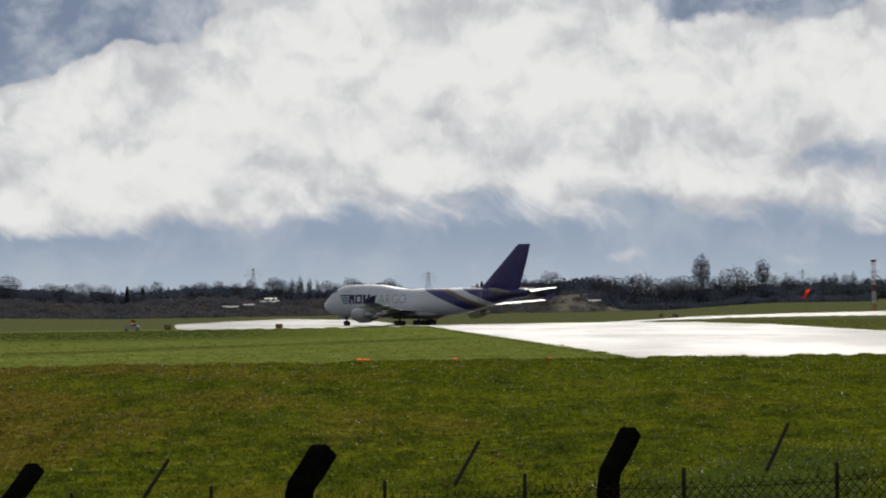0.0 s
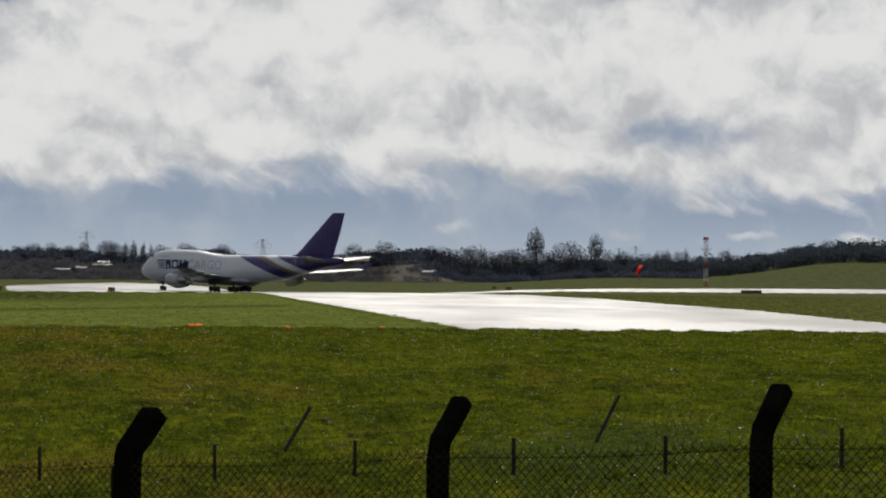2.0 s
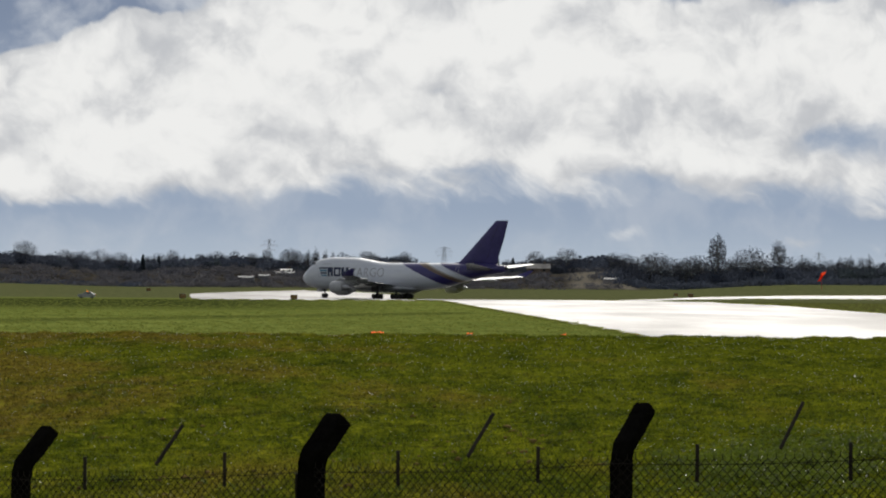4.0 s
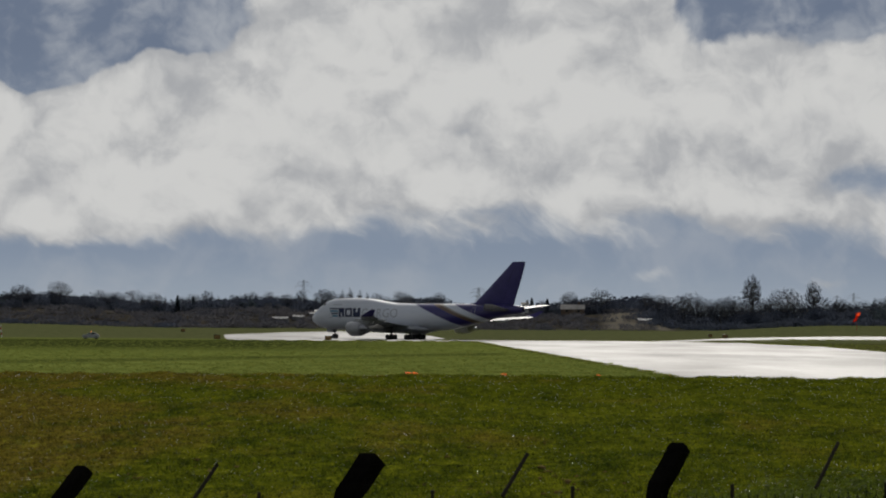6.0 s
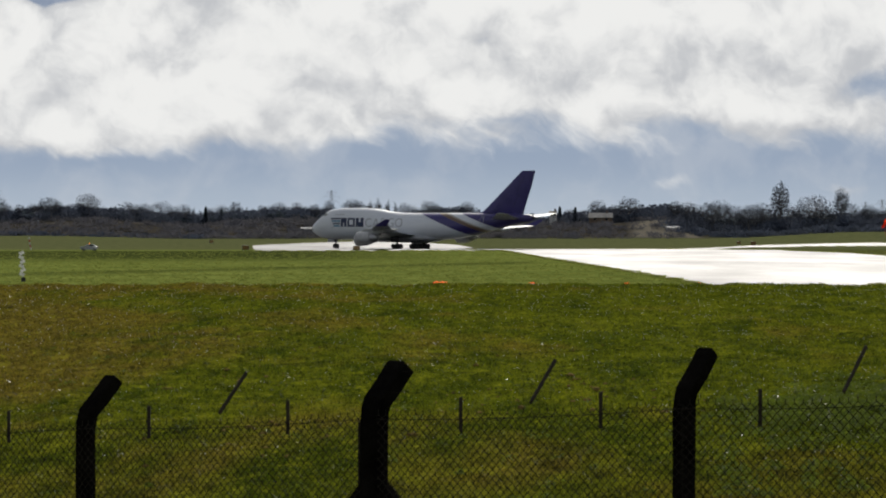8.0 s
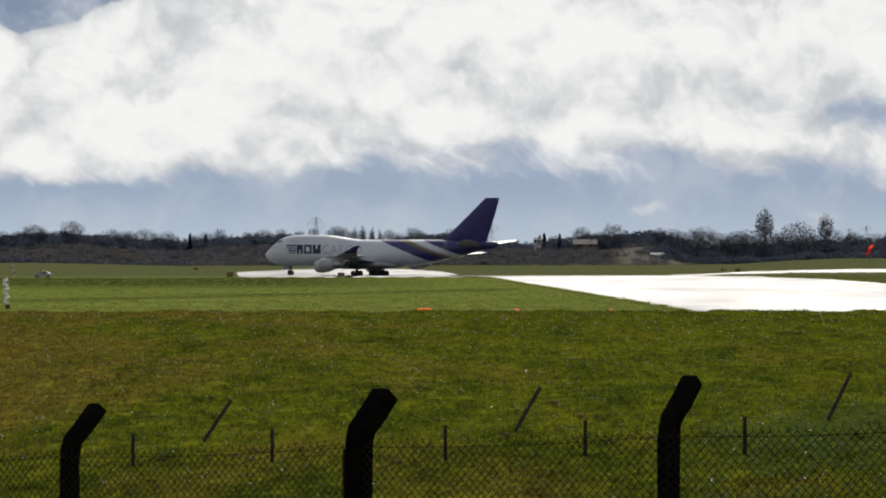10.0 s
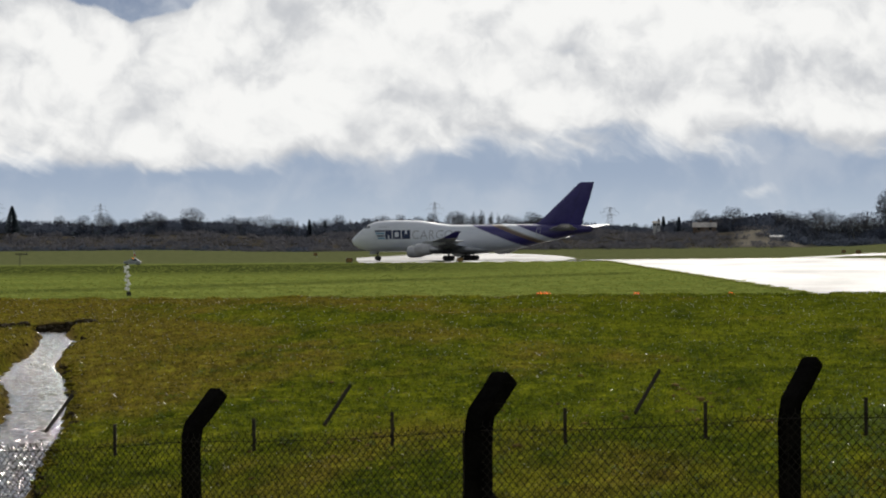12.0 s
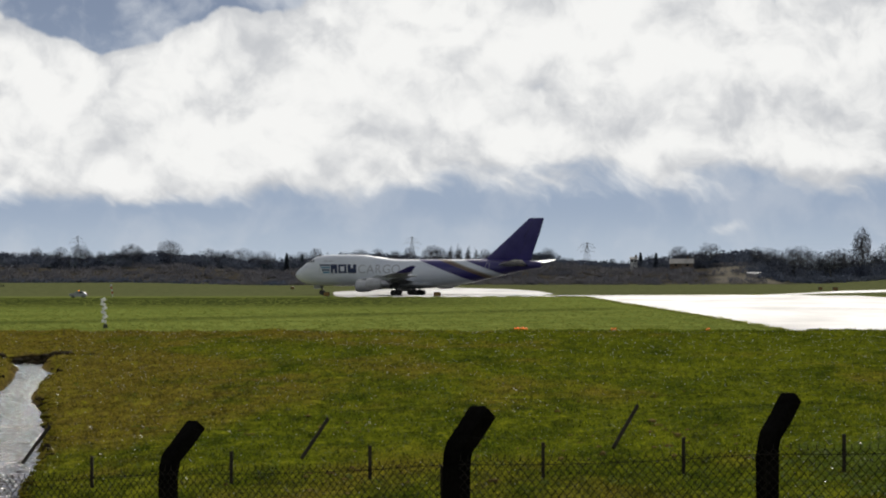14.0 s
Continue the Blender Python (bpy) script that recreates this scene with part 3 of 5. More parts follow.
fin = part("fin", wing([(0, 50.5, 8.7, 16.4, 0.045), (0, 54.6, 9.35, 12.5, 0.075), (0, 56.2, 10.6, 11.3, 0.085), (0, 62.0, 15.5, 7.35, 0.085), (0, 66.3, 19.2, 4.15, 0.08), (0, 66.75, 19.4, 3.6, 0.05)], upright=True), PURPLE, aircraft, "tall plain dark purple tail fin", smooth=True)
bm = bmesh.new()
for k in range(2):
    z0, z1 = (10.4, 14.2) if k == 0 else (14.3, 18.4)
    sx = lambda z: 66.0 + (z - 9.35) * (70.15 - 66.9) / 10.0
    for side in (1, -1):
        rod(bm, (NOSE_X - sx(z0) + 2.4, side * 0.33, z0), (NOSE_X - sx(z1) + 1.5, side * 0.20, z1), 0.035, 0.03, 6)
part("rudder_seam", bm, DARK, fin)

bm = bmesh.new()
rod(bm, (NOSE_X - 69.6, 0, 7.73), (NOSE_X - 70.2, 0, 7.78), 0.42, 0.32, 16)
part("exhaust_outlet", bm, DARK, aircraft, "dark tail outlet", smooth=True)


def patch(s0, s1, z0, z1, slant=0.0, side=1, cut=None, nx=6, nz=6, lift=0.025):
    """A painted shape that follows the skin."""
    verts, faces = [], []
    for i in range(nx + 1):
        for j in range(nz + 1):
            z = z0 + (z1 - z0) * j / nz
            s = s0 + (s1 - s0) * i / nx - slant * (z - z0)
            verts.append((NOSE_X - s, side * (skin_y(s, z) + lift), z))
    for i in range(nx):
        for j in range(nz):
            if cut and cut(i, j):
                continue
            a = i * (nz + 1) + j
            faces.append((a, a + 1, a + nz + 2, a + nz + 1)[::side])
    return verts, faces


def glyph(char, s0, s1, z0, z1, side):
    """One painted letter, laid on the skin between two stations and two heights."""
    curve = bpy.data.curves.new("letter", "FONT")
    curve.body, curve.offset = char, -0.004
    ob = new("letter", curve)
    bpy.context.view_layer.update()
    bm = bmesh.new()
    bm.from_mesh(ob.evaluated_get(bpy.context.evaluated_depsgraph_get()).to_mesh())
    bpy.data.objects.remove(ob)
    bpy.data.curves.remove(curve)
    lo = [min(v.co[i] for v in bm.verts) for i in (0, 1)]
    hi = [max(v.co[i] for v in bm.verts) for i in (0, 1)]
    for k in range(1, 12):
        bmesh.ops.bisect_plane(bm, geom=bm.verts[:] + bm.edges[:] + bm.faces[:], plane_co=(0, lo[1] + (hi[1] - lo[1]) * k / 12, 0), plane_no=(0, 1, 0))
    for v in bm.verts:
        u, w = (v.co.x - lo[0]) / (hi[0] - lo[0]), (v.co.y - lo[1]) / (hi[1] - lo[1])
        s = s0 + (s1 - s0) * (u if side == 1 else 1 - u) + side * 0.12 * (1 - w)
        z = z0 + (z1 - z0) * w
        v.co = (NOSE_X - s, side * (skin_y(s, z) + 0.025), z)
    return bm


for side in (1, -1):
    # the carrier's mark as plain shapes: stripes, solid blocks, open frames
    for k in range(4):
        part("stripe", patch(8.5 + 0.4 * k, 11.7, 7.45 - 0.62 * k, 7.84 - 0.62 * k, 0.12, side), NAVY if k % 2 == 0 else TEAL, aircraft, "navy stripe" if k % 2 == 0 else "teal stripe")
    slot = lambda i, j: 3 <= i <= 4 and j <= 3
    hollow = lambda i, j: 2 <= i <= 5 and 2 <= j <= 6
    notched = lambda i, j: 3 <= i <= 4 and j >= 5
    for s0, s1, cut in ((12.0, 13.9, slot), (14.2, 16.6, hollow), (16.9, 19.4, notched)):
        part("block", patch(s0, s1, 5.55, 7.84, 0.1, side, nx=8, nz=9, cut=cut), NAVY, aircraft, "navy block")
    spots = ((19.8, 21.8), (22.1, 24.4), (24.8, 26.4), (26.8, 28.9), (29.3, 31.7))
    for word, (s0, s1) in zip("CARGO", spots if side == 1 else [(51.5 - b, 51.5 - a) for a, b in spots]):
        part("letter", glyph(word, s0, s1, 5.5, 7.75, side), PALE, aircraft, "pale grey painted letter")
    part("title_bar", patch(9.4, 12.6, 8.6, 8.78, 0, side, nz=1), PALE, aircraft, "thin grey title bar")
    part("emblem", patch(60.2, 65.6, 7.3, 8.5, 0.9, side, cut=lambda i, j: (i + j) in (0, 1, 11, 12) or i - j in (5, -5), nx=8), GOLD, aircraft, "faded gold emblem")
    # flight deck windows and doors
    for k in range(3):
        part("cockpit_window", patch(4.55 + 0.75 * k, 5.15 + 0.75 * k, 8.35 + 0.06 * k, 8.9 + 0.08 * k, 0.25, side, nx=2, nz=2), GLASS, aircraft, "dark flight deck window")
    for s0, z0 in ((12.0, 5.3), (8.6, 5.3), (55.5, 6.2)):
        part("door", patch(s0 - 0.03, s0 + 1.05, z0, z0 + 1.9, 0, side, cut=lambda i, j: 1 <= i < 11 and 1 <= j < 15, nx=12, nz=16, lift=0.02), PALE, aircraft, "door outline")

rings = [[(NOSE_X - s, w * math.sin(2 * math.pi * j / 20), zc + h * math.cos(2 * math.pi * j / 20)) for j in range(20)] for s, w, h, zc in [(19.5, 0.5, 0.2, 2.5), (22, 3.1, 0.8, 2.5), (27, 3.7, 1.15, 2.7), (36, 3.7, 1.15, 2.7), (40, 2.6, 0.7, 2.55), (42.5, 0.5, 0.2, 2.45)]]
part("wing_fairing", loft(rings), WHITE_METAL, aircraft, smooth=True)

WHEELS = []


def wheel(parent, at, r, width):
    """A tyre with its rim, on a keyed axle."""
    bm = bmesh.new()
    prof = [(0.5 * r, 0.32), (0.86 * r, 0.5), (0.97 * r, 0.38), (r, 0.15), (r, -0.15), (0.97 * r, -0.38), (0.86 * r, -0.5), (0.5 * r, -0.32)]
    ring = [[(q * math.sin(2 * math.pi * j / 20), o * width, q * math.cos(2 * math.pi * j / 20)) for j in range(20)] for q, o in prof]
    tyre = part("wheel", loft(ring + [ring[0]], caps=False), RUBBER, parent, "black tyre", smooth=True)
    rod(bm, (0, -0.26 * width, 0), (0, 0.26 * width, 0), 0.52 * r, 0.52 * r, 14)
    for j in range(6):
        a = 2 * math.pi * j / 6
        rod(bm, (0.33 * r * math.sin(a), -0.32 * width, 0.33 * r * math.cos(a)), (0.33 * r * math.sin(a), 0.32 * width, 0.33 * r * math.cos(a)), 0.06 * r, 0.06 * r, 6)
    part("rim", bm, STRUT, tyre, "dull dark metal rim")
    tyre.location = at
    WHEELS.append((tyre, at, r))


bm = bmesh.new()
rod(bm, (25.6, 0, 0.62), (25.75, 0, 2.9), 0.13, 0.17, 12)
rod(bm, (25.6, -0.5, 0.62), (25.6, 0.5, 0.62), 0.09, 0.09, 10)
rod(bm, (25.7, 0, 1.5), (27.3, 0, 2.9), 0.08, 0.1, 8)
g = part("nose_gear", bm, STRUT, aircraft, "steel nose gear leg", smooth=True)
for y in (-0.46, 0.46):
    wheel(g, (25.6, y, 0.62), 0.62, 0.42)
for side in (1, -1):
    bm = bmesh.new()
    box(bm, (1.9, 0.05, 1.1), (26.7, side * 0.85, 2.15), bevel=0.02)
    part("gear_door", bm, WHITE_METAL, aircraft, "white gear door")
for x, y in ((1.5, 5.5), (1.5, -5.5), (-1.55, 1.92), (-1.55, -1.92)):
    bm = bmesh.new()
    rod(bm, (x, y, 0.7), (x, y, 3.2), 0.26, 0.36, 12)
    rod(bm, (x - 0.78, y, 0.64), (x + 0.78, y, 0.64), 0.14, 0.14, 10)
    for dx in (-0.74, 0.74):
        rod(bm, (x + dx, y - 0.75, 0.64), (x + dx, y + 0.75, 0.64), 0.1, 0.1, 8)
    rod(bm, (x, y, 1.5), (x, y * 0.6, 3.0), 0.1, 0.12, 8)
    g = part("main_gear", bm, STRUT, aircraft, "steel four-wheel main gear leg", smooth=True)
    for dx in (-0.74, 0.74):
        for dy in (-0.56, 0.56):
            wheel(g, (x + dx, y + dy, 0.64), 0.64, 0.46)
    bm = bmesh.new()
    box(bm, (2.6, 0.06, 1.3), (x, y + math.copysign(0.95, y), 2.35), bevel=0.02)
    part("gear_door", bm, STRUT, aircraft, "dark gear door")


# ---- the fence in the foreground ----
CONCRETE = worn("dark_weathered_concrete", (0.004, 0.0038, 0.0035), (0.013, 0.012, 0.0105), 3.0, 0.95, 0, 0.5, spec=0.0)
WIRE = worn("rusty_wire", (0.014, 0.012, 0.010), (0.035, 0.030, 0.025), 8, 0.9, 0.0, spec=0.1)
RUST = worn("rusty_iron", (0.018, 0.014, 0.011), (0.04, 0.03, 0.022), 6, 0.85, 0.0)

FENCE_TURN = radians(35.0)
ALONG, OUT = Vector((math.cos(FENCE_TURN), -math.sin(FENCE_TURN), 0)), Vector((math.sin(FENCE_TURN), math.cos(FENCE_TURN), 0))


def on_fence(turn):
    """The point of the fence's line in that direction from the bank, in degrees."""
    t = math.tan(radians(turn))
    x = 24.5 * t / (1 + math.tan(FENCE_TURN) * t)
    return Vector((x, 24.5 - math.tan(FENCE_TURN) * x, 0))


def bend_height(x):
    """The level of the mesh's top."""
    return 4.163 + 0.078 * x


fence = tagged(new("fence"), "cranked concrete post fence with chain-link mesh and overhead wires", "fence")
fence.location = (0, 24.5, float(height(0, 24.5)))


def fence_part(name, mesh, material, label="", smooth=False):
    ob = part(name, mesh, material, fence, label, smooth)
    ob.matrix_parent_inverse = Matrix.Translation(fence.location).inverted()
    return ob


def cranked_post(base, bend, wide, arm, name="post"):
    """A square concrete post, its top third bent over the field, with chipped edges."""
    rnd = random.Random(int(base.x * 100))
    rings = []
    low = float(height(base.x, base.y)) - 0.3
    line = [(0, low), (0, (low + bend) / 2), (0, bend - 0.5), (0, bend - 0.12), (0.012, bend - 0.03), (0.04, bend + 0.045), (arm * 0.55, bend + arm * 0.48), (arm * 1.08, bend + arm * 0.94), (arm * 1.12, bend + arm * 0.97)]
    for i, (o, z) in enumerate(line):
        tilt = 0.0 if i < 4 else (math.radians(16) if i == 4 else math.radians(30 if i == 5 else 45))
        if i >= len(line) - 2:
            tilt = math.radians(36)
        w = wide * (0.92 if i == len(line) - 1 else 1.0) / 2
        c = 0.22 * w
        ring = []
        for a, b in ((-w, -w + c), (-w + c, -w), (w - c, -w), (w, -w + c), (w, w - c), (w - c, w), (-w + c, w), (-w, w - c)):
            j = rnd.uniform(-0.006, 0.006)
            p = base + ALONG * (a + j) + OUT * (o + b * math.cos(tilt))
            ring.append((p.x, p.y, z - b * math.sin(tilt)))
        rings.append(ring)
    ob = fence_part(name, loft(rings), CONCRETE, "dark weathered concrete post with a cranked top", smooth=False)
    return ob


POSTS = [on_fence(a) for a in (-17.2, -12.2, -6.58, -1.03, 4.95, 11.16, 17.2)]
ARM = 0.342
for i, base in enumerate(POSTS):
    strainer = i == 3
    cranked_post(base, bend_height(base.x), 0.185 if strainer else 0.14, ARM)
    if strainer:
        top = bend_height(base.x) - 0.62
        for d in (-1, 1):
            foot = base + ALONG * d * 1.5
            bm = bmesh.new()
            a, b = base + ALONG * d * 0.02 + Vector((0, 0, top)), foot + Vector((0, 0, float(height(foot.x, foot.y)) - 0.2))
            m = (b - a).to_track_quat("Z", "Y").to_matrix()
            box(bm, (0.12, 0.12, (b - a).length), (a + b) / 2, m, bevel=0.015)
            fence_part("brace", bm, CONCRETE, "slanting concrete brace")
        bm = bmesh.new()
        p = base - ALONG * 0.135 - OUT * 0.03
        rod(bm, (p.x, p.y, top - 1.2), (p.x, p.y, bend_height(base.x) - 0.12), 0.012, 0.012, 6)
        box(bm, (0.1, 0.02, 0.03), (p.x + 0.04, p.y, bend_height(base.x) - 0.13), bevel=0.004)
        fence_part("stretcher_bar", bm, RUST, "rusty stretcher bar")

def strand(pts, r):
    """One unbroken wire through the points."""
    turn = [Vector((0, 0, r)), OUT * r * 0.87 - Vector((0, 0, r * 0.5)), OUT * r * -0.87 - Vector((0, 0, r * 0.5))]
    return loft([[tuple(Vector(p) + t) for t in turn] for p in pts])


# chain-link mesh, one sheet a bay, of zigzag wires
PITCH = 0.038
for a, b in zip(POSTS[:-1], POSTS[1:]):
    length = (b - a).length
    ends = []
    strands = int(length / PITCH)
    for s in range(strands + 1):
        x0 = s * PITCH + 0.02
        rows = 50
        sag = 0.03 * math.sin(math.pi * x0 / length)
        top = bend_height((a + ALONG * x0).x) - 0.05 - sag
        pts = []
        for r in range(rows + 1):
            o = ((r + s) % 2) * PITCH * 1.04
            p = a + ALONG * (x0 + o) + OUT * (0.004 * (1 if r % 2 else -1) - 0.075)
            pts.append((p.x, p.y, top - r * PITCH))
        if s % 2:
            p = a + ALONG * (x0 + PITCH) - OUT * 0.075
            ends.append(((p.x, p.y, top + 0.035), pts[0]))
        ends += list(zip(pts[:-1], pts[1:]))
    tagged(fence_part("chain_link_sheet", sticks(ends, 0.0036, 0.0036), WIRE, "sagging rusty chain-link mesh"), kind="stuff")
    for drop in (0.09, 0.95):
        n = 12
        pts = [a + ALONG * length * k / n - OUT * 0.08 for k in range(n + 1)]
        pts = [(p.x, p.y, bend_height(p.x) - drop - 0.03 * math.sin(math.pi * k / n)) for k, p in enumerate(pts)]
        fence_part("line_wire", strand(pts, 0.0042 if drop < 0.5 else 0.003), WIRE, "line wire")
    for o in (0.1, 0.26, 0.4):
        n = 16
        pts = [a + ALONG * length * k / n + OUT * o for k in range(n + 1)]
        pts = [(p.x, p.y, bend_height(p.x) + o + 0.02 - 0.05 * math.sin(math.pi * k / n)) for k, p in enumerate(pts)]
        fence_part("wire_strand", strand(pts, 0.0014), WIRE, "thin overhead wire strand")

# iron stays: leaning ones hold the barbed strands, upright ones the mesh
for a, lift in ((-9.36, 0.10), (-4.02, 0.050), (1.99, 0.043), (8.0, 0.04)):
    p = on_fence(a)
    z = bend_height(p.x) + lift
    bm = bmesh.new()
    d = (OUT * 0.37 + Vector((0, 0, 0.33))).normalized()
    rod(bm, p + Vector((0, 0, z - 0.05)), p + OUT * 0.37 + Vector((0, 0, z + 0.28)), 0.014, 0.014, 6)
    box(bm, (0.012, 0.035, 0.5), p + OUT * 0.185 + Vector((0, 0, z + 0.115)), d.to_track_quat("Z", "Y").to_matrix(), bevel=0.003)
    fence_part("stay", bm, RUST, "leaning iron stay")
for a, low in ((-7.96, 0), (-5.29, 0), (-2.62, 0), (0.72, 0.028), (3.42, 0.03), (6.48, 0.05), (9.4, 0.07), (12.76, 0.05)):
    p = on_fence(a)
    z = bend_height(p.x) - low
    bm = bmesh.new()
    box(bm, (0.03, 0.012, 0.29), p - OUT * 0.06 + Vector((0, 0, z - 0.055)), bevel=0.003)
    box(bm, (0.012, 0.03, 0.27), p - OUT * 0.06 + Vector((0.008, 0.012, z - 0.055)), bevel=0.003)
    fence_part("dropper", bm, RUST, "short iron dropper")


# ---- the stream ----
def water():
    n = Net("rippled_stream_water")
    p = n.place()
    q = n.vec("MULTIPLY", p, (1.0, 0.3, 1))
    n.bump(n.noise(q, 9, 3, 0.6), 0.6, 0.08)
    return n.set(Base_Color=(0.018, 0.014, 0.009), Roughness=0.12, Specular_IOR_Level=0.2)


sy = np.arange(36, 158.4, 0.15)
across = np.linspace(-1.5, 1.5, 49)
level = np.interp(sy, PROFILE_Y, PROFILE_Z) - 0.58 * (1 - ease(sy, 40, 120)) - 0.5
wx = stream_x(sy)[:, None] + across[None] * stream_half(sy)[:, None]
wy = np.repeat(sy[:, None], len(across), 1)
gen = np.random.default_rng(3)
wz = np.repeat(level[:, None], len(across), 1)
for _ in range(22):
    kx, ky, ph = gen.normal(0, 7), gen.normal(0, 12), gen.uniform(0, 6.3)
    wz = wz + 0.0052 * np.sin(kx * wx + ky * wy + ph)
wz = wz + gen.normal(0, 0.002, wz.shape)
k = len(across)
idx = np.arange(len(sy) - 1)[:, None] * k + np.arange(k - 1)[None]
quads = np.stack([idx, idx + 1, idx + k + 1, idx + k], -1).reshape(-1, 4)
tagged(part("water_stream", (np.stack([wx, wy, wz], -1).reshape(-1, 3).tolist(), quads.tolist()), water()), "narrow rippled stream glittering in a ditch", "stream", kind="structure")
STONE = worn("wet_stone", (0.03, 0.026, 0.02), (0.07, 0.06, 0.045), 5, 0.8)
rnd = random.Random(5)
bm = bmesh.new()
for k in range(26):
    y = rnd.uniform(44, 120)
    x = float(stream_x(y)) + rnd.choice((-1, 1)) * float(stream_half(y)) * rnd.uniform(0.2, 0.9)
    r = rnd.uniform(0.05, 0.12)
    made = bmesh.ops.create_icosphere(bm, subdivisions=1, radius=r)["verts"]
    for v in made:
        v.co = Vector((v.co.x * rnd.uniform(0.8, 1.5), v.co.y * rnd.uniform(0.8, 1.3), v.co.z * 0.6)) + Vector((x, y, float(height(x, y)) + 0.18 + r * 0.3))
tagged(part("stream_stones", bm, STONE), "wet stones and clods in the stream bed", "stones", kind="stuff")

# crumbling edge of the ditch: dark peat where it ends, earth and yellow moss along its sides
PEAT = worn("wet_peat", (0.020, 0.016, 0.009), (0.06, 0.045, 0.022), 4, 0.95, spec=0.05)
MOSS = worn("yellow_moss", (0.08, 0.075, 0.008), (0.22, 0.19, 0.02), 7, 0.95, spec=0.0)


def lumps(name, places, material, label, category):
    """Uneven flattened lumps, half sunk: each place is east, north, radius, flatness."""
    bm = bmesh.new()
    for x, y, r, flat in places:
        made = bmesh.ops.create_icosphere(bm, subdivisions=2 if r > 0.15 else 1, radius=r)["verts"]
        z = float(height(x, y))
        for v in made:
            f = rnd.uniform(0.8, 1.2)
            v.co = Vector((v.co.x * 1.3 * f, v.co.y * f, v.co.z * flat * f)) + Vector((x, y, z))
    return tagged(part(name, bm, material), label, category, kind="stuff")


places = [(rnd.uniform(-28.6, -23.2), rnd.gauss(157.3, 0.3), rnd.uniform(0.08, 0.26), rnd.uniform(0.5, 0.9)) for _ in range(110)]
for _ in range(220):
    y = 42 * (156 / 42) ** rnd.random()
    places.append((float(stream_x(y)) + rnd.choice((-1, 1, 1)) * float(stream_half(y)) * rnd.gauss(1.2, 0.09), y, rnd.uniform(0.03, 0.09), rnd.uniform(0.5, 1.0)))
lumps("bank_peat", places, PEAT, "dark crumbling peat along the edge of the ditch", "earth")
places = []
for _ in range(150):
    y = rnd.choice((rnd.gauss(64, 5), rnd.gauss(92, 7), rnd.uniform(44, 140)))
    places.append((float(stream_x(y)) + float(stream_half(y)) * rnd.gauss(1.18, 0.16), y, rnd.uniform(0.05, 0.17), rnd.uniform(0.3, 0.6)))
lumps("bank_moss", places, MOSS, "yellow moss on the lip of the ditch", "moss")


# ---- trees and scrub on the far side ----

def thin_growth(name, a, b, scale, through):
    """Twigs and needles: matt, and thin enough to let some light through."""
    m = worn(name, a, b, scale, 0.9, spec=0.1)
    t = m.node_tree
    shine, blend = t.nodes.new("ShaderNodeBsdfTranslucent"), t.nodes.new("ShaderNodeMixShader")
    bsdf = t.nodes["Principled BSDF"]
    t.links.new(bsdf.inputs["Base Color"].links[0].from_socket, shine.inputs["Color"])
    blend.inputs["Fac"].default_value = through
    t.links.new(bsdf.outputs[0], blend.inputs[1])
    t.links.new(shine.outputs[0], blend.inputs[2])
    t.links.new(blend.outputs[0], t.nodes["Material Output"].inputs["Surface"])
    return m


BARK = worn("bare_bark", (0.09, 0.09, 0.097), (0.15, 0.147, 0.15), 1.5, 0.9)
# the distance's blue-grey haze is mixed into these four growth colours
TWIG = thin_growth("hazed_twigs", (0.066, 0.076, 0.104), (0.102, 0.110, 0.134), 0.4, 0.55)
EVERGREEN = thin_growth("hazed_evergreen", (0.055, 0.074, 0.092), (0.085, 0.106, 0.115), 0.5, 0.55)
SCRUB = thin_growth("hazed_scrub", (0.090, 0.095, 0.118), (0.150, 0.145, 0.152), 0.06, 0.55)
WOOD = thin_growth("hazed_wood_edge", (0.062, 0.077, 0.112), (0.092, 0.106, 0.138), 0.05, 0.6)


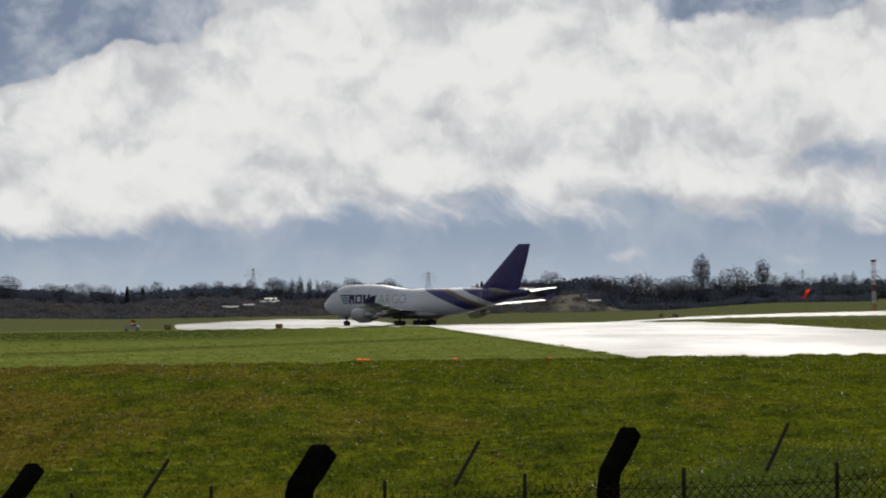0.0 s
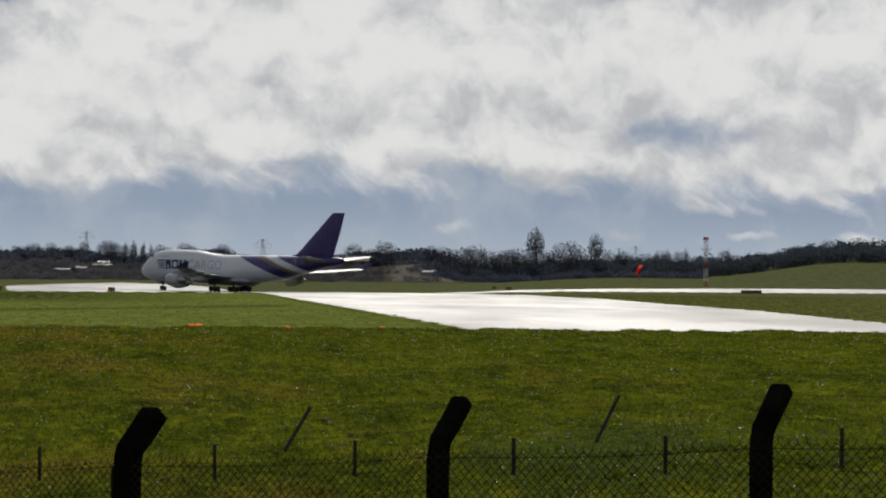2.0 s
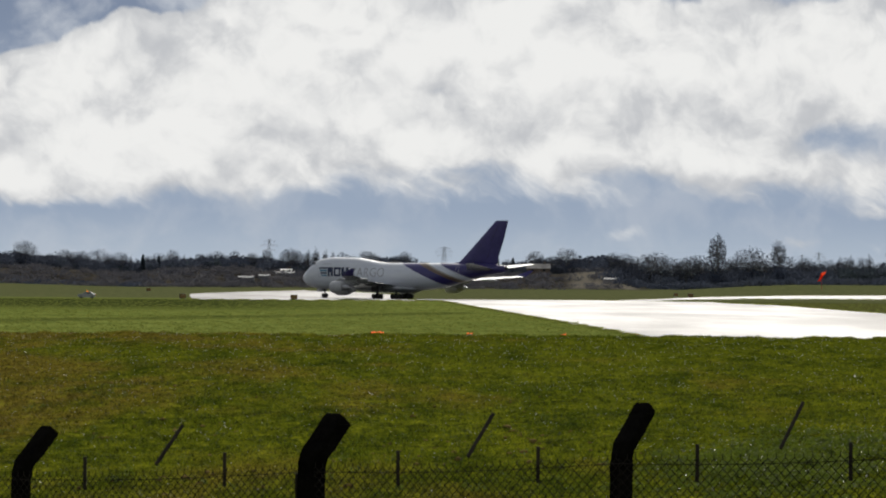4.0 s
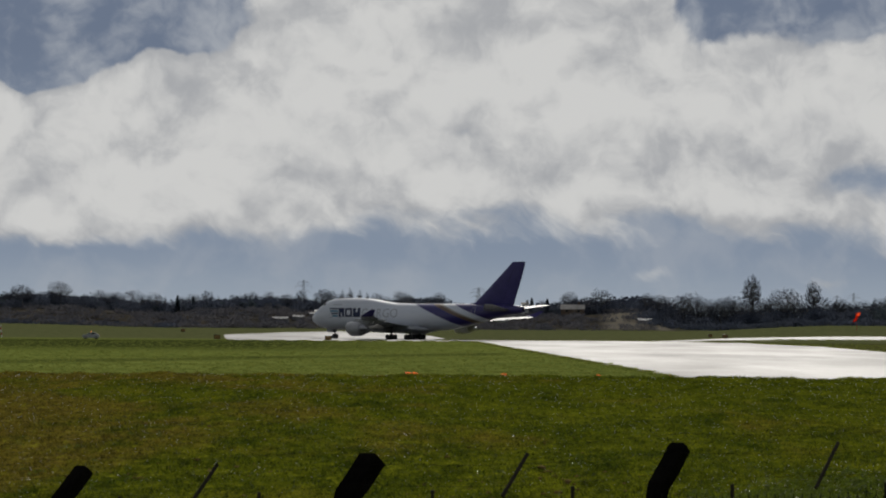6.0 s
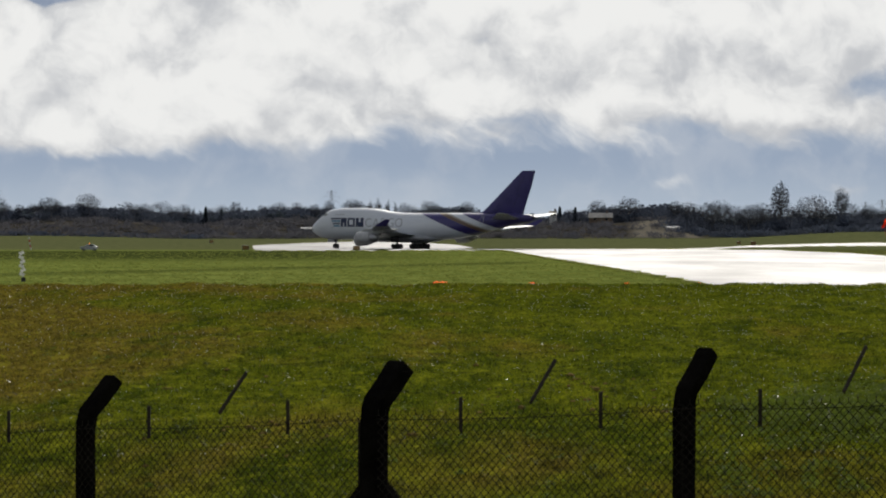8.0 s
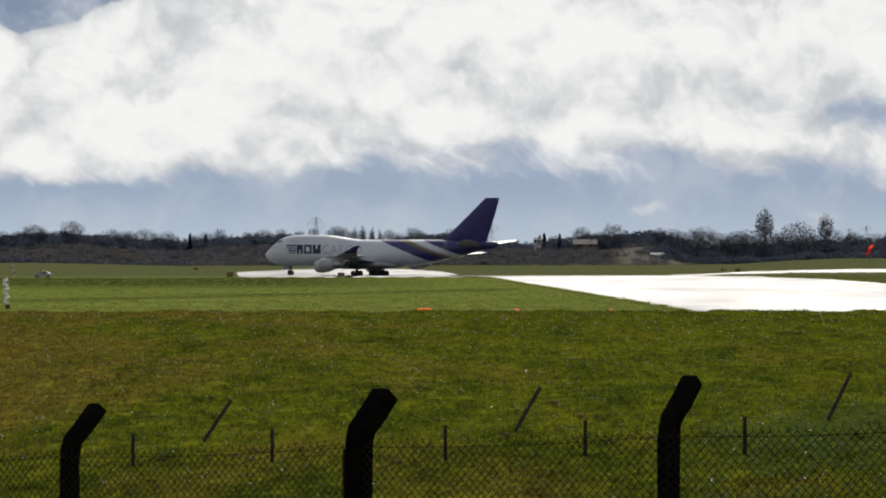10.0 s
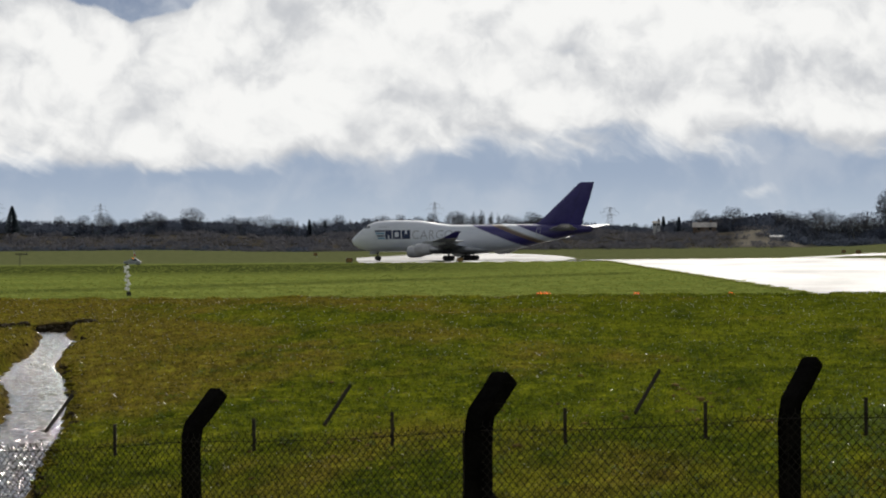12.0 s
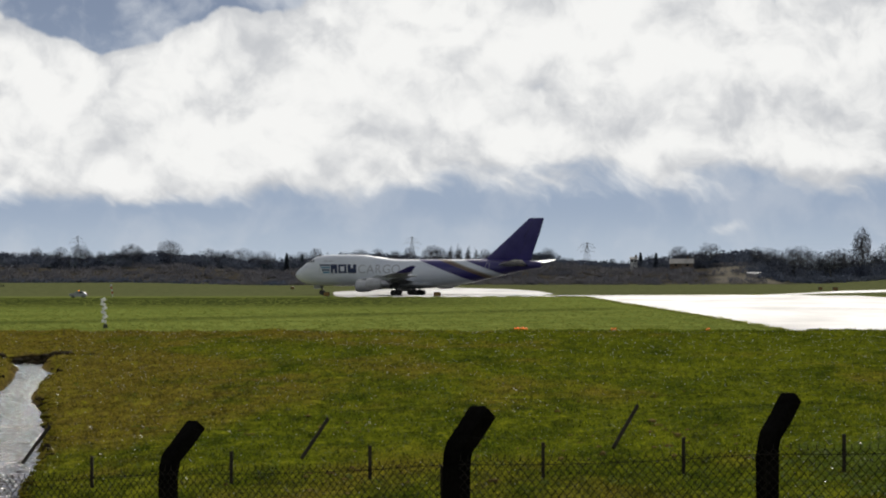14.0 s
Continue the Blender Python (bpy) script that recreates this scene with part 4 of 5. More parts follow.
def bare_tree(seed, tall, shape, fork=0.2, label="bare winter tree with fine dark twigs", tips=950):
    """A leafless tree: trunk, limbs that fan out, and fine twigs that fill an uneven crown.
    shape: half width and half height of the crown and the height of its middle, as shares of the tree's height."""
    gen = np.random.default_rng(seed)
    wide, high, mid = (q * tall for q in shape)
    lobes = gen.normal(0, 1, (7, 3))
    lobes /= np.linalg.norm(lobes, axis=1, keepdims=True)

    def crown_points(n, lo, hi):
        d = gen.normal(0, 1, (n, 3))
        d /= np.linalg.norm(d, axis=1, keepdims=True)
        bulge = 0.78 + 0.30 * np.max(d @ lobes.T, axis=1) ** 3
        r = (gen.uniform(lo ** 2, hi ** 2, n) ** 0.5 * bulge)[:, None]
        p = d * r * np.array([wide, wide, high])
        p[:, 2] = p[:, 2] * np.where(p[:, 2] < 0, 0.8, 1.0) + mid
        return p

    def joined(points, nodes, droop):
        """Each point to the node that is near and below it."""
        d = np.linalg.norm((points[:, None] - nodes[None]) * [1, 1, 0.7], axis=2) + 1.2 * np.maximum(0, nodes[None, :, 2] - points[:, None, 2])
        start = nodes[np.argmin(d, axis=1)]
        bend = start * 0.5 + points * 0.5 + gen.normal(0, droop, points.shape)
        return np.concatenate([np.stack([start, bend], 1), np.stack([bend, points], 1)])

    stem = np.array([[gen.normal(0, 0.02) * tall, gen.normal(0, 0.02) * tall, tall * z] for z in np.linspace(fork, mid / tall + 0.12, 6)])
    limbs = crown_points(34, 0.3, 0.62)
    boughs = crown_points(230, 0.35, 0.9)
    fine = crown_points(tips, 0.45, 1.0)
    trunk = [((0, 0, -0.5), tuple(stem[0]))] + list(zip(map(tuple, stem[:-1]), map(tuple, stem[1:])))
    radii = np.linspace(0.026, 0.010, len(trunk) + 1) * tall
    a1, a2, a3 = joined(limbs, stem, 0.03 * tall), joined(boughs, np.concatenate([limbs, stem]), 0.02 * tall), joined(fine, boughs, 0.012 * tall)
    f = tall / max(fine[:, 2].max(), 0.1)
    ends = np.concatenate([np.array(trunk), a1, a2]) * f
    n0, n1, n2 = len(trunk), len(a1) // 2, len(a2) // 2
    r0 = np.concatenate([radii[:-1], np.full(n1, 0.0075 * tall), np.full(n1, 0.0052 * tall), np.full(n2, 0.0030 * tall), np.full(n2, 0.0023 * tall)])
    r1 = np.concatenate([radii[1:], np.full(n1, 0.0052 * tall), np.full(n1, 0.0034 * tall), np.full(n2, 0.0023 * tall), np.full(n2, 0.0018 * tall)])
    tree = tagged(new("tree"), label, "tree", "trees along the far edge")
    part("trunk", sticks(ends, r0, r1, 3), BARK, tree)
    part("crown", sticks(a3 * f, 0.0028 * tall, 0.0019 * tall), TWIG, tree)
    return tree


def leaf_cloud(rnd, n, centre, size, leaf):
    """Small tilted leaf clumps in an uneven lump: verts, faces."""
    verts, faces = [], []
    lobes = [(rnd.uniform(-0.5, 0.5), rnd.uniform(-0.5, 0.5), rnd.uniform(-0.1, 0.5), rnd.uniform(0.4, 0.75)) for _ in range(6)]
    for _ in range(n):
        lx, ly, lz, lw = rnd.choice(lobes)
        d = Vector((rnd.gauss(0, 1), rnd.gauss(0, 1), rnd.gauss(0, 1))).normalized() * lw * rnd.uniform(0.55, 1.0) ** 0.5
        c = Vector(centre) + Vector(((lx + d.x) * size[0], (ly + d.y) * size[1], max(0.02, 0.45 + (lz + d.z) * 0.5) * size[2]))
        a = Vector((rnd.gauss(0, 1), rnd.gauss(0, 1), rnd.gauss(0, 1))).normalized() * leaf * rnd.uniform(0.6, 1.3)
        b = a.orthogonal() * rnd.uniform(0.5, 0.9)
        i = len(verts)
        verts += [tuple(c - a), tuple(c + b), tuple(c + a), tuple(c - b)]
        faces.append((i, i + 1, i + 2, i + 3))
    return verts, faces


def conifer(seed, tall, wide, label="dark green conifer among bare trees"):
    rnd = random.Random(seed)
    tree = tagged(new("tree"), label, "tree", "trees along the far edge")
    part("trunk", sticks([((0, 0, -0.4), (0, 0, tall))], tall * 0.02, 0.03, 6), BARK, tree)
    verts, faces = [], []
    for k in range(900):
        h = rnd.uniform(0.08, 1.0)
        r = wide * (1 - h) ** 0.8 * rnd.uniform(0.3, 1.0)
        a = rnd.uniform(0, 2 * math.pi)
        c = Vector((r * math.cos(a), r * math.sin(a), h * tall - 0.15 * r))
        o = Vector((math.cos(a), math.sin(a), -0.35)) * 0.55
        s = o.orthogonal().normalized() * 0.28
        i = len(verts)
        verts += [tuple(c - o), tuple(c + s), tuple(c + o), tuple(c - s)]
        faces.append((i, i + 1, i + 2, i + 3))
    part("crown", (verts, faces), EVERGREEN, tree)
    return tree


def stand(tree, size, turn, far, top, first=False):
    """Sets a tree in that direction and distance, its tip at that elevation in degrees."""
    x, y = far * math.sin(radians(turn)), far * math.cos(radians(turn))
    z = float(height(x, y))
    tall = EYE + far * math.tan(radians(top)) - z
    m = pose(x, y, z, 0, 0, (turn * 977) % 360) @ Matrix.Scale(tall / size / (1.0 if first else tree.scale[0]), 4)
    if first:
        tree.matrix_basis = m
        return tree
    return copy_thing(tree, m)


KINDS = []
for make, tall in (
    (lambda: bare_tree(11, 12, (0.48, 0.42, 0.58)), 12), (lambda: bare_tree(23, 12, (0.58, 0.44, 0.56), 0.15), 12), (lambda: bare_tree(31, 12, (0.40, 0.44, 0.56), 0.15), 12),
    (lambda: bare_tree(47, 14, (0.16, 0.46, 0.54), 0.15, "tall slim bare winter poplar", 300), 14), (lambda: conifer(3, 10, 2.2), 10), (lambda: bare_tree(59, 18, (0.22, 0.36, 0.62), 0.3, "tall lone bare tree above the wood", 800), 18), (lambda: conifer(5, 10, 3.6, "broad dark evergreen above the hedge"), 10),
):
    tree = make()
    KINDS.append([tree, True, float(tall)])


def plant(kind, turn, far, top):
    tree, first, size = KINDS[kind]
    KINDS[kind][1] = False
    stand(tree, size, turn, far, top, first)


# the trees that stand out: kind, direction, distance, tip
for row in (
    (1, -6.52, 1346, 0.64), (1, -7.24, 1346, 0.57), (0, -8.24, 1346, 0.54), (6, -9.97, 1346, 0.66), (4, -4.28, 1348, 0.36), (4, -3.98, 1350, 0.34), (0, -5.6, 1350, 0.42), (2, -2.15, 1348, 0.42), (0, -1.5, 1350, 0.52), (3, -1.12, 1352, 0.50),
    (3, -0.95, 1352, 0.54), (3, -0.78, 1352, 0.50), (3, -0.62, 1350, 0.46), (0, 0.15, 1346, 0.44), (2, 0.55, 1350, 0.36), (4, 2.55, 1352, 0.36), (4, 2.85, 1352, 0.35), (0, 3.25, 1360, 0.50), (1, 3.9, 1350, 0.57), (1, 3.6, 1352, 0.42), (0, 4.75, 1352, 0.48),
    (0, 5.0, 1330, 0.46), (1, 5.5, 1330, 0.52), (0, 6.2, 1335, 0.42), (5, 6.79, 1345, 0.86), (0, 6.45, 1345, 0.45), (1, 7.45, 1340, 0.62), (5, 7.95, 1345, 0.74), (0, 8.4, 1350, 0.36), (3, 9.1, 1400, 0.42), (3, 9.35, 1400, 0.45), (3, 9.7, 1400, 0.48),
    (3, 10.5, 1400, 0.46), (3, 10.9, 1400, 0.42), (3, 11.2, 1400, 0.44), (0, 11.9, 1430, 0.50), (1, 12.4, 1450, 0.66), (1, 13.0, 1450, 0.72), (4, 12.8, 1440, 0.6), (0, 13.6, 1450, 0.7),
):
    plant(*row)
rnd = random.Random(77)
a = -12.5
while a < 14:
    a += rnd.uniform(0.16, 0.34)
    base = 0.43 if a < 1 else (0.32 if a < 3 else 0.38)
    if 0.9 < a < 2.4:
        base = 0.22
    plant(rnd.choice((0, 0, 1, 2, 2, 3 if a < 0 else 2)), a, rnd.uniform(1352, 1385) + (45 if a > 9 else 0), base + rnd.uniform(-0.09, 0.07) + (0.1 if a > 11.5 else 0))


def thicket(name, label, material, places, leaves, leaf, seed, kind="stuff", category="scrub"):
    """Many uneven bushes in one sheet of growth: each place is direction, distance, width and height."""
    rnd = random.Random(seed)
    verts, faces = [], []
    for turn, far, wide, tall in places:
        x, y = far * math.sin(radians(turn)), far * math.cos(radians(turn))
        v, f = leaf_cloud(rnd, leaves, (x, y, float(height(x, y)) - 0.2 * tall - 0.3), (wide, wide, tall), leaf)
        n = len(verts)
        verts += v
        faces += [tuple(i + n for i in q) for q in f]
    return tagged(part(name, (verts, faces), material), label, category, kind=kind)


rnd = random.Random(9)
wood = []
for _ in range(760):
    a = rnd.uniform(-13, 15)
    east = a > 5
    tall = rnd.uniform(4.5, 9.5) if not east else rnd.uniform(6, 12.5)
    if 0.9 < a < 2.4:
        tall *= 0.55
    wood.append((a, rnd.uniform(1344, 1372) + (40 if a > 9 else (-20 if east else 0)), rnd.uniform(3, 6), tall))
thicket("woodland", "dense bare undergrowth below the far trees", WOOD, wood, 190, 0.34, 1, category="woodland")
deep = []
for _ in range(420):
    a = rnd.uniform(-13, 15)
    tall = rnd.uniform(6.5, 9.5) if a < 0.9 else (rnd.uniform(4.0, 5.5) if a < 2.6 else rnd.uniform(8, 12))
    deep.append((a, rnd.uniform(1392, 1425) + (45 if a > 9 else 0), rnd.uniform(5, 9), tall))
thicket("deep_woodland", "bare wood behind its edge, tinted with blue-grey haze", WOOD, deep, 190, 0.6, 6, category="woodland")
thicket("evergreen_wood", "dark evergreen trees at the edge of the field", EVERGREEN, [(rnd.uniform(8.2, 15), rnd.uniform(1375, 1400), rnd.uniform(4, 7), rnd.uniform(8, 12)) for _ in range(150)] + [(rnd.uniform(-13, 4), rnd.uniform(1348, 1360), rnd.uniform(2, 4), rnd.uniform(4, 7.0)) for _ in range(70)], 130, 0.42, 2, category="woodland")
face = []
for _ in range(1250):
    a = rnd.uniform(-13, 4.9)
    if a > 3.6 and rnd.random() < 0.75:
        continue
    if a < -5 and rnd.random() < 0.3:
        continue
    face.append((a, rnd.uniform(1256, 1338), rnd.uniform(2, 5.5), rnd.uniform(1.8, 4.6)))
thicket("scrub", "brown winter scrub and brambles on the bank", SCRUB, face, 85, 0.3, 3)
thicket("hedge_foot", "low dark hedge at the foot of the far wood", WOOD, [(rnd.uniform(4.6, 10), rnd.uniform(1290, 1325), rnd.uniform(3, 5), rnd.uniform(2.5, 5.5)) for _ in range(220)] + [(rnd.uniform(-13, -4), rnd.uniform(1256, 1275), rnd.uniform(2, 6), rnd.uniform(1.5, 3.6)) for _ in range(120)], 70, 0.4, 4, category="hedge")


# ---- far buildings, masts and pylons ----
BRICK = worn("brown_wall", (0.12, 0.085, 0.06), (0.2, 0.15, 0.11), 1, 0.85)
SLATE = worn("pale_wet_roof", (0.20, 0.19, 0.18), (0.32, 0.31, 0.29), 0.6, 0.8)
RENDERED = worn("white_render", (0.62, 0.62, 0.60), (0.78, 0.78, 0.76), 0.8, 0.7)
STEEL = worn("galvanised_steel", (0.30, 0.31, 0.33), (0.42, 0.43, 0.45), 1, 0.6, 0.0)
RED = worn("red_paint", (0.34, 0.035, 0.025), (0.45, 0.06, 0.04), 1, 0.5)
WHITE = worn("white_paint", (0.66, 0.66, 0.66), (0.80, 0.80, 0.80), 1, 0.5)


def house(turn, far, wide, deep, wall, roof_h, top, wall_mat, roof_mat, label):
    x, y = far * math.sin(radians(turn)), far * math.cos(radians(turn))
    base = EYE + far * math.tan(radians(top)) - wall - roof_h
    b = tagged(new("house"), label, "house")
    b.matrix_basis = pose(x, y, base, 0, 0, -turn)
    bm = bmesh.new()
    foot = float(height(x, y)) - base - 0.3
    box(bm, (wide, deep, wall - foot), (0, 0, (wall + foot) / 2), bevel=0.05)
    part("wall", bm, wall_mat, b)
    w, d = wide / 2 + 0.4, deep / 2 + 0.4
    v = [(-w, -d, wall), (w, -d, wall), (w, d, wall), (-w, d, wall), (-w + 0.2, 0, wall + roof_h), (w - 0.2, 0, wall + roof_h)]
    part("roof", (v, [(0, 1, 5, 4), (2, 3, 4, 5), (0, 4, 3), (1, 2, 5), (3, 2, 1, 0)]), roof_mat, b, "pale wet roof")
    bm = bmesh.new()
    box(bm, (0.9, 0.7, 1.6), (w * 0.5, 0.2, wall + roof_h + 0.2), bevel=0.04)
    part("chimney", bm, BRICK, b)
    for k in (-1, 1):
        bm = bmesh.new()
        box(bm, (1.1, 0.12, 1.0), (k * wide * 0.25, -deep / 2 - 0.02, wall * 0.55), bevel=0.02)
        part("window", bm, GLASS, b, "dark window")


house(3.34, 1343, 10.5, 7, 1.6, 2.2, 0.245, BRICK, SLATE, "low brown house with a pale roof on the bank")
house(2.42, 1345, 3.2, 4, 1.6, 1.0, 0.28, RENDERED, SLATE, "small white house among trees on the bank")
house(-1.53, 1326, 5.0, 5, 0.8, 0.6, 0.11, RENDERED, RENDERED, "low white hut on the bank")

SHEET = worn("wet_pale_sheeting", (0.12, 0.125, 0.13), (0.38, 0.39, 0.41), 0.35, 0.8, 0, 0.3)
for turn, far, wide, top in ((-2.3, 1290, 7, -0.03), (-1.55, 1318, 9, 0.06), (-1.95, 1300, 5, 0.005), (4.72, 1300, 6, -0.01)):
    x, y = far * math.sin(radians(turn)), far * math.cos(radians(turn))
    rnd = random.Random(int(far + wide))
    out = []
    for i in range(13):
        u = i / 12 - 0.5
        z = EYE + far * math.tan(radians(top))
        h = (0.45 + 0.25 * math.sin(i * 2.1)) * (1 - (2 * u) ** 4)
        out.append([(x + u * wide, y - 3.0, z - h - 0.4), (x + u * wide, y - 1.2, z - 0.25 + rnd.uniform(-0.1, 0.1)), (x + u * wide, y + 1.5, z - 0.1), (x + u * wide, y + 2.5, z - 2.5), (x + u * wide, y - 2.6, z - 3.2)])
    tagged(part("plastic_sheet", loft(out), SHEET, smooth=True), "pale wet sheeting laid on the brown bank", "sheeting", "sheeting on the bank")


def pylon(turn, far, top):
    x, y = far * math.sin(radians(turn)), far * math.cos(radians(turn))
    z = float(height(x, y))
    tall = EYE + far * math.tan(radians(top)) - z
    p = tagged(new("pylon"), "grey steel lattice electricity pylon far off", "pylon", "pylons")
    p.matrix_basis = pose(x, y, z, 0, 0, 25 - turn)
    ends = []
    def half(h):
        return 3.2 * (1 - h / tall) ** 1.3 + 0.45
    levels = [tall * k / 9 for k in range(10)]
    for lo, hi in zip(levels[:-1], levels[1:]):
        a, b = half(lo), half(hi)
        for sx, sy in ((1, 1), (1, -1), (-1, -1), (-1, 1)):
            ends.append(((sx * a, sy * a, lo), (sx * b, sy * b, hi)))
            tx, ty = (sx, -sy) if sx == sy else (-sx, sy)
            ends.append(((sx * a, sy * a, lo), (tx * b, ty * b, hi)))
            ends.append(((tx * a, ty * a, lo), (sx * b, sy * b, hi)))
    part("tower", sticks(ends, 0.06, 0.055, 4), STEEL, p)
    for k, (h, w) in enumerate(((0.66, 6.0), (0.80, 7.5), (0.92, 5.0))):
        ends = []
        for s in (1, -1):
            for o in (-0.5, 0.5):
                ends += [((0, o, tall * h), (s * w, 0, tall * h + 0.2)), ((0, o, tall * h + 1.6), (s * w, 0, tall * h + 0.2))]
            ends += [((s * w, 0, tall * h), (s * w, 0, tall * h - 1.8))]
        part("cross_arm", sticks(ends, 0.065, 0.055, 4), STEEL, p)


for row in ((-10.26, 2300, 0.75), (-8.29, 2500, 0.70), (-1.86, 2400, 0.68), (1.52, 2300, 0.56), (8.72, 3000, 0.50), (8.4, 3300, 0.45)):
    pylon(*row)

# red and white lattice mast
mast = tagged(new("radio_mast"), "red and white lattice mast standing beside the taxiway", "mast")
MX, MY = 1110 * math.sin(radians(10.07)), 1110 * math.cos(radians(10.07))
mast.matrix_basis = pose(MX, MY, float(height(MX, MY)), 0, 0, 20)
tall = EYE + 1110 * math.tan(radians(0.668)) - float(height(MX, MY))
for k, mat in enumerate((RED, WHITE, WHITE, RED, WHITE, RED, WHITE, RED)):
    lo, hi = tall * k / 8, tall * (k + 1) / 8
    ends = []
    for step in range(3):
        a, b = lo + (hi - lo) * step / 3, lo + (hi - lo) * (step + 1) / 3
        for sx, sy in ((1, 1), (1, -1), (-1, -1), (-1, 1)):
            tx, ty = (sx, -sy) if sx == sy else (-sx, sy)
            ends += [((sx * 0.6, sy * 0.6, a), (sx * 0.6, sy * 0.6, b)), ((sx * 0.6, sy * 0.6, a), (tx * 0.6, ty * 0.6, b)), ((sx * 0.6, sy * 0.6, b), (tx * 0.6, ty * 0.6, b))]
    part("section", sticks(ends, 0.045, 0.045, 4), mat, mast, "red lattice section" if mat is RED else "white lattice section")
bm = bmesh.new()
box(bm, (2.6, 2.6, 0.18), (0, 0, tall * 0.76), bevel=0.04)
for sx, sy in ((1, 1), (1, -1), (-1, -1), (-1, 1)):
    rod(bm, (sx * 1.25, sy * 1.25, tall * 0.76), (sx * 1.25, sy * 1.25, tall * 0.76 + 1.0), 0.06, 0.06, 5)
part("platform", bm, STEEL, mast, "small steel platform")
bm = bmesh.new()
box(bm, (1.5, 1.5, 0.9), (0, 0, tall - 0.3), bevel=0.1)
part("head", bm, RED, mast, "red head unit")

# wind sock
ORANGE = Net("orange_cloth")
shine = ORANGE.t.nodes.new("ShaderNodeBsdfTranslucent")
shine.inputs["Color"].default_value = (0.9, 0.10, 0.03, 1)
blend = ORANGE.t.nodes.new("ShaderNodeMixShader")
blend.inputs["Fac"].default_value = 0.8
ORANGE.set(Base_Color=ORANGE.mix(ORANGE.noise(ORANGE.coords(), 2), (0.75, 0.08, 0.02), (0.9, 0.14, 0.04)), Roughness=0.8)
ORANGE.t.links.new(ORANGE.bsdf.outputs[0], blend.inputs[1])
ORANGE.t.links.new(shine.outputs[0], blend.inputs[2])
ORANGE.t.links.new(blend.outputs[0], ORANGE.out.inputs["Surface"])
ORANGE = ORANGE.m
sock = tagged(new("wind_sock"), "limp orange wind sock on a pole in the grass", "wind sock")
SX, SY = 1200 * math.sin(radians(8.78)), 1200 * math.cos(radians(8.78))
sz = float(height(SX, SY))
sock.matrix_basis = pose(SX, SY, sz)
top = EYE + 1200 * math.tan(radians(0.145)) - sz
bm = bmesh.new()
rod(bm, (0, 0, -0.3), (0, 0, top), 0.1, 0.07, 10)
rod(bm, (-0.25, 0, top - 0.5), (0.7, 0, top - 0.5), 0.05, 0.05, 8)
part("pole", bm, RED, sock, "orange pole")
rings = []
for k in range(12):
    u = k / 11
    cx, cz = 0.55 * math.cos(u * 2.2) + 0.15 - 0.9 * u, top - 0.55 - 3.6 * u
    r = 1.0 - 0.5 * u + 0.05 * math.sin(9 * u)
    rings.append([(cx + r * math.sin(2 * math.pi * j / 16), r * 0.8 * math.cos(2 * math.pi * j / 16), cz + 0.35 * r * math.sin(2 * math.pi * j / 16)) for j in range(16)])
part("sleeve", loft(rings, caps=False), ORANGE, sock, "limp orange cloth sleeve", smooth=True)


# ---- small airfield things ----
SIGN_FACE = worn("dull_orange_sign_face", (0.20, 0.10, 0.03), (0.30, 0.17, 0.05), 2, 0.6)
BLACK = worn("black_frame", (0.02, 0.02, 0.02), (0.045, 0.045, 0.045), 2, 0.6)


def airfield_sign(x, y, wide, tall, label="small low airfield sign board on short legs"):
    s = tagged(new("airfield_sign"), label, "sign", "airfield signs")
    s.matrix_basis = pose(x, y, float(height(x, y)), 0, 0, random.Random(int(x)).uniform(-20, 20))
    bm = bmesh.new()
    box(bm, (wide, 0.35, tall * 0.8), (0, 0, tall * 0.6), bevel=0.05)
    part("casing", bm, BLACK, s)
    bm = bmesh.new()
    box(bm, (wide * 0.86, 0.03, tall * 0.6), (0, -0.185, tall * 0.6), bevel=0.01)
    part("face", bm, SIGN_FACE, s, "dull orange face")
    for k in (-1, 1):
        bm = bmesh.new()
        rod(bm, (k * wide * 0.35, 0, -0.2), (k * wide * 0.35, 0, tall * 0.25), 0.06, 0.06, 8)
        part("leg", bm, STEEL, s)


for row in ((-16.5, 688, 1.6, 1.25), (-42.4, 690, 1.5, 1.3), (94.3, 858, 1.5, 1.3), (-70.9, 972, 1.3, 1.2), (95, 905, 1.2, 1.1)):
    airfield_sign(*row)

cabin = tagged(new("equipment_cabinet"), "long low dark equipment cabinet in the grass", "cabinet")
cabin.matrix_basis = pose(157, 812, float(height(157, 812)), 0, 0, -8)
bm = bmesh.new()
box(bm, (5.6, 1.4, 0.85), (0, 0, 0.6), bevel=0.06)
part("body", bm, BLACK, cabin)
bm = bmesh.new()
box(bm, (5.8, 1.6, 0.1), (0, 0, 1.07), bevel=0.03)
part("lid", bm, STEEL, cabin)
for k in range(4):
    bm = bmesh.new()
    box(bm, (1.2, 0.03, 0.65), (-2.05 + 1.37 * k, -0.715, 0.6), bevel=0.01)
    part("door", bm, BRICK, cabin, "brown door")

MILKY = Net("milky_plastic")
shine = MILKY.t.nodes.new("ShaderNodeBsdfTranslucent")
shine.inputs["Color"].default_value = (0.85, 0.85, 0.85, 1)
blend = MILKY.t.nodes.new("ShaderNodeMixShader")
blend.inputs["Fac"].default_value = 0.6
MILKY.set(Base_Color=MILKY.mix(MILKY.noise(MILKY.coords(), 6), (0.75, 0.75, 0.75), (0.85, 0.85, 0.85)), Roughness=0.4)
MILKY.t.links.new(MILKY.bsdf.outputs[0], blend.inputs[1])
MILKY.t.links.new(shine.outputs[0], blend.inputs[2])
MILKY.t.links.new(blend.outputs[0], MILKY.out.inputs["Surface"])
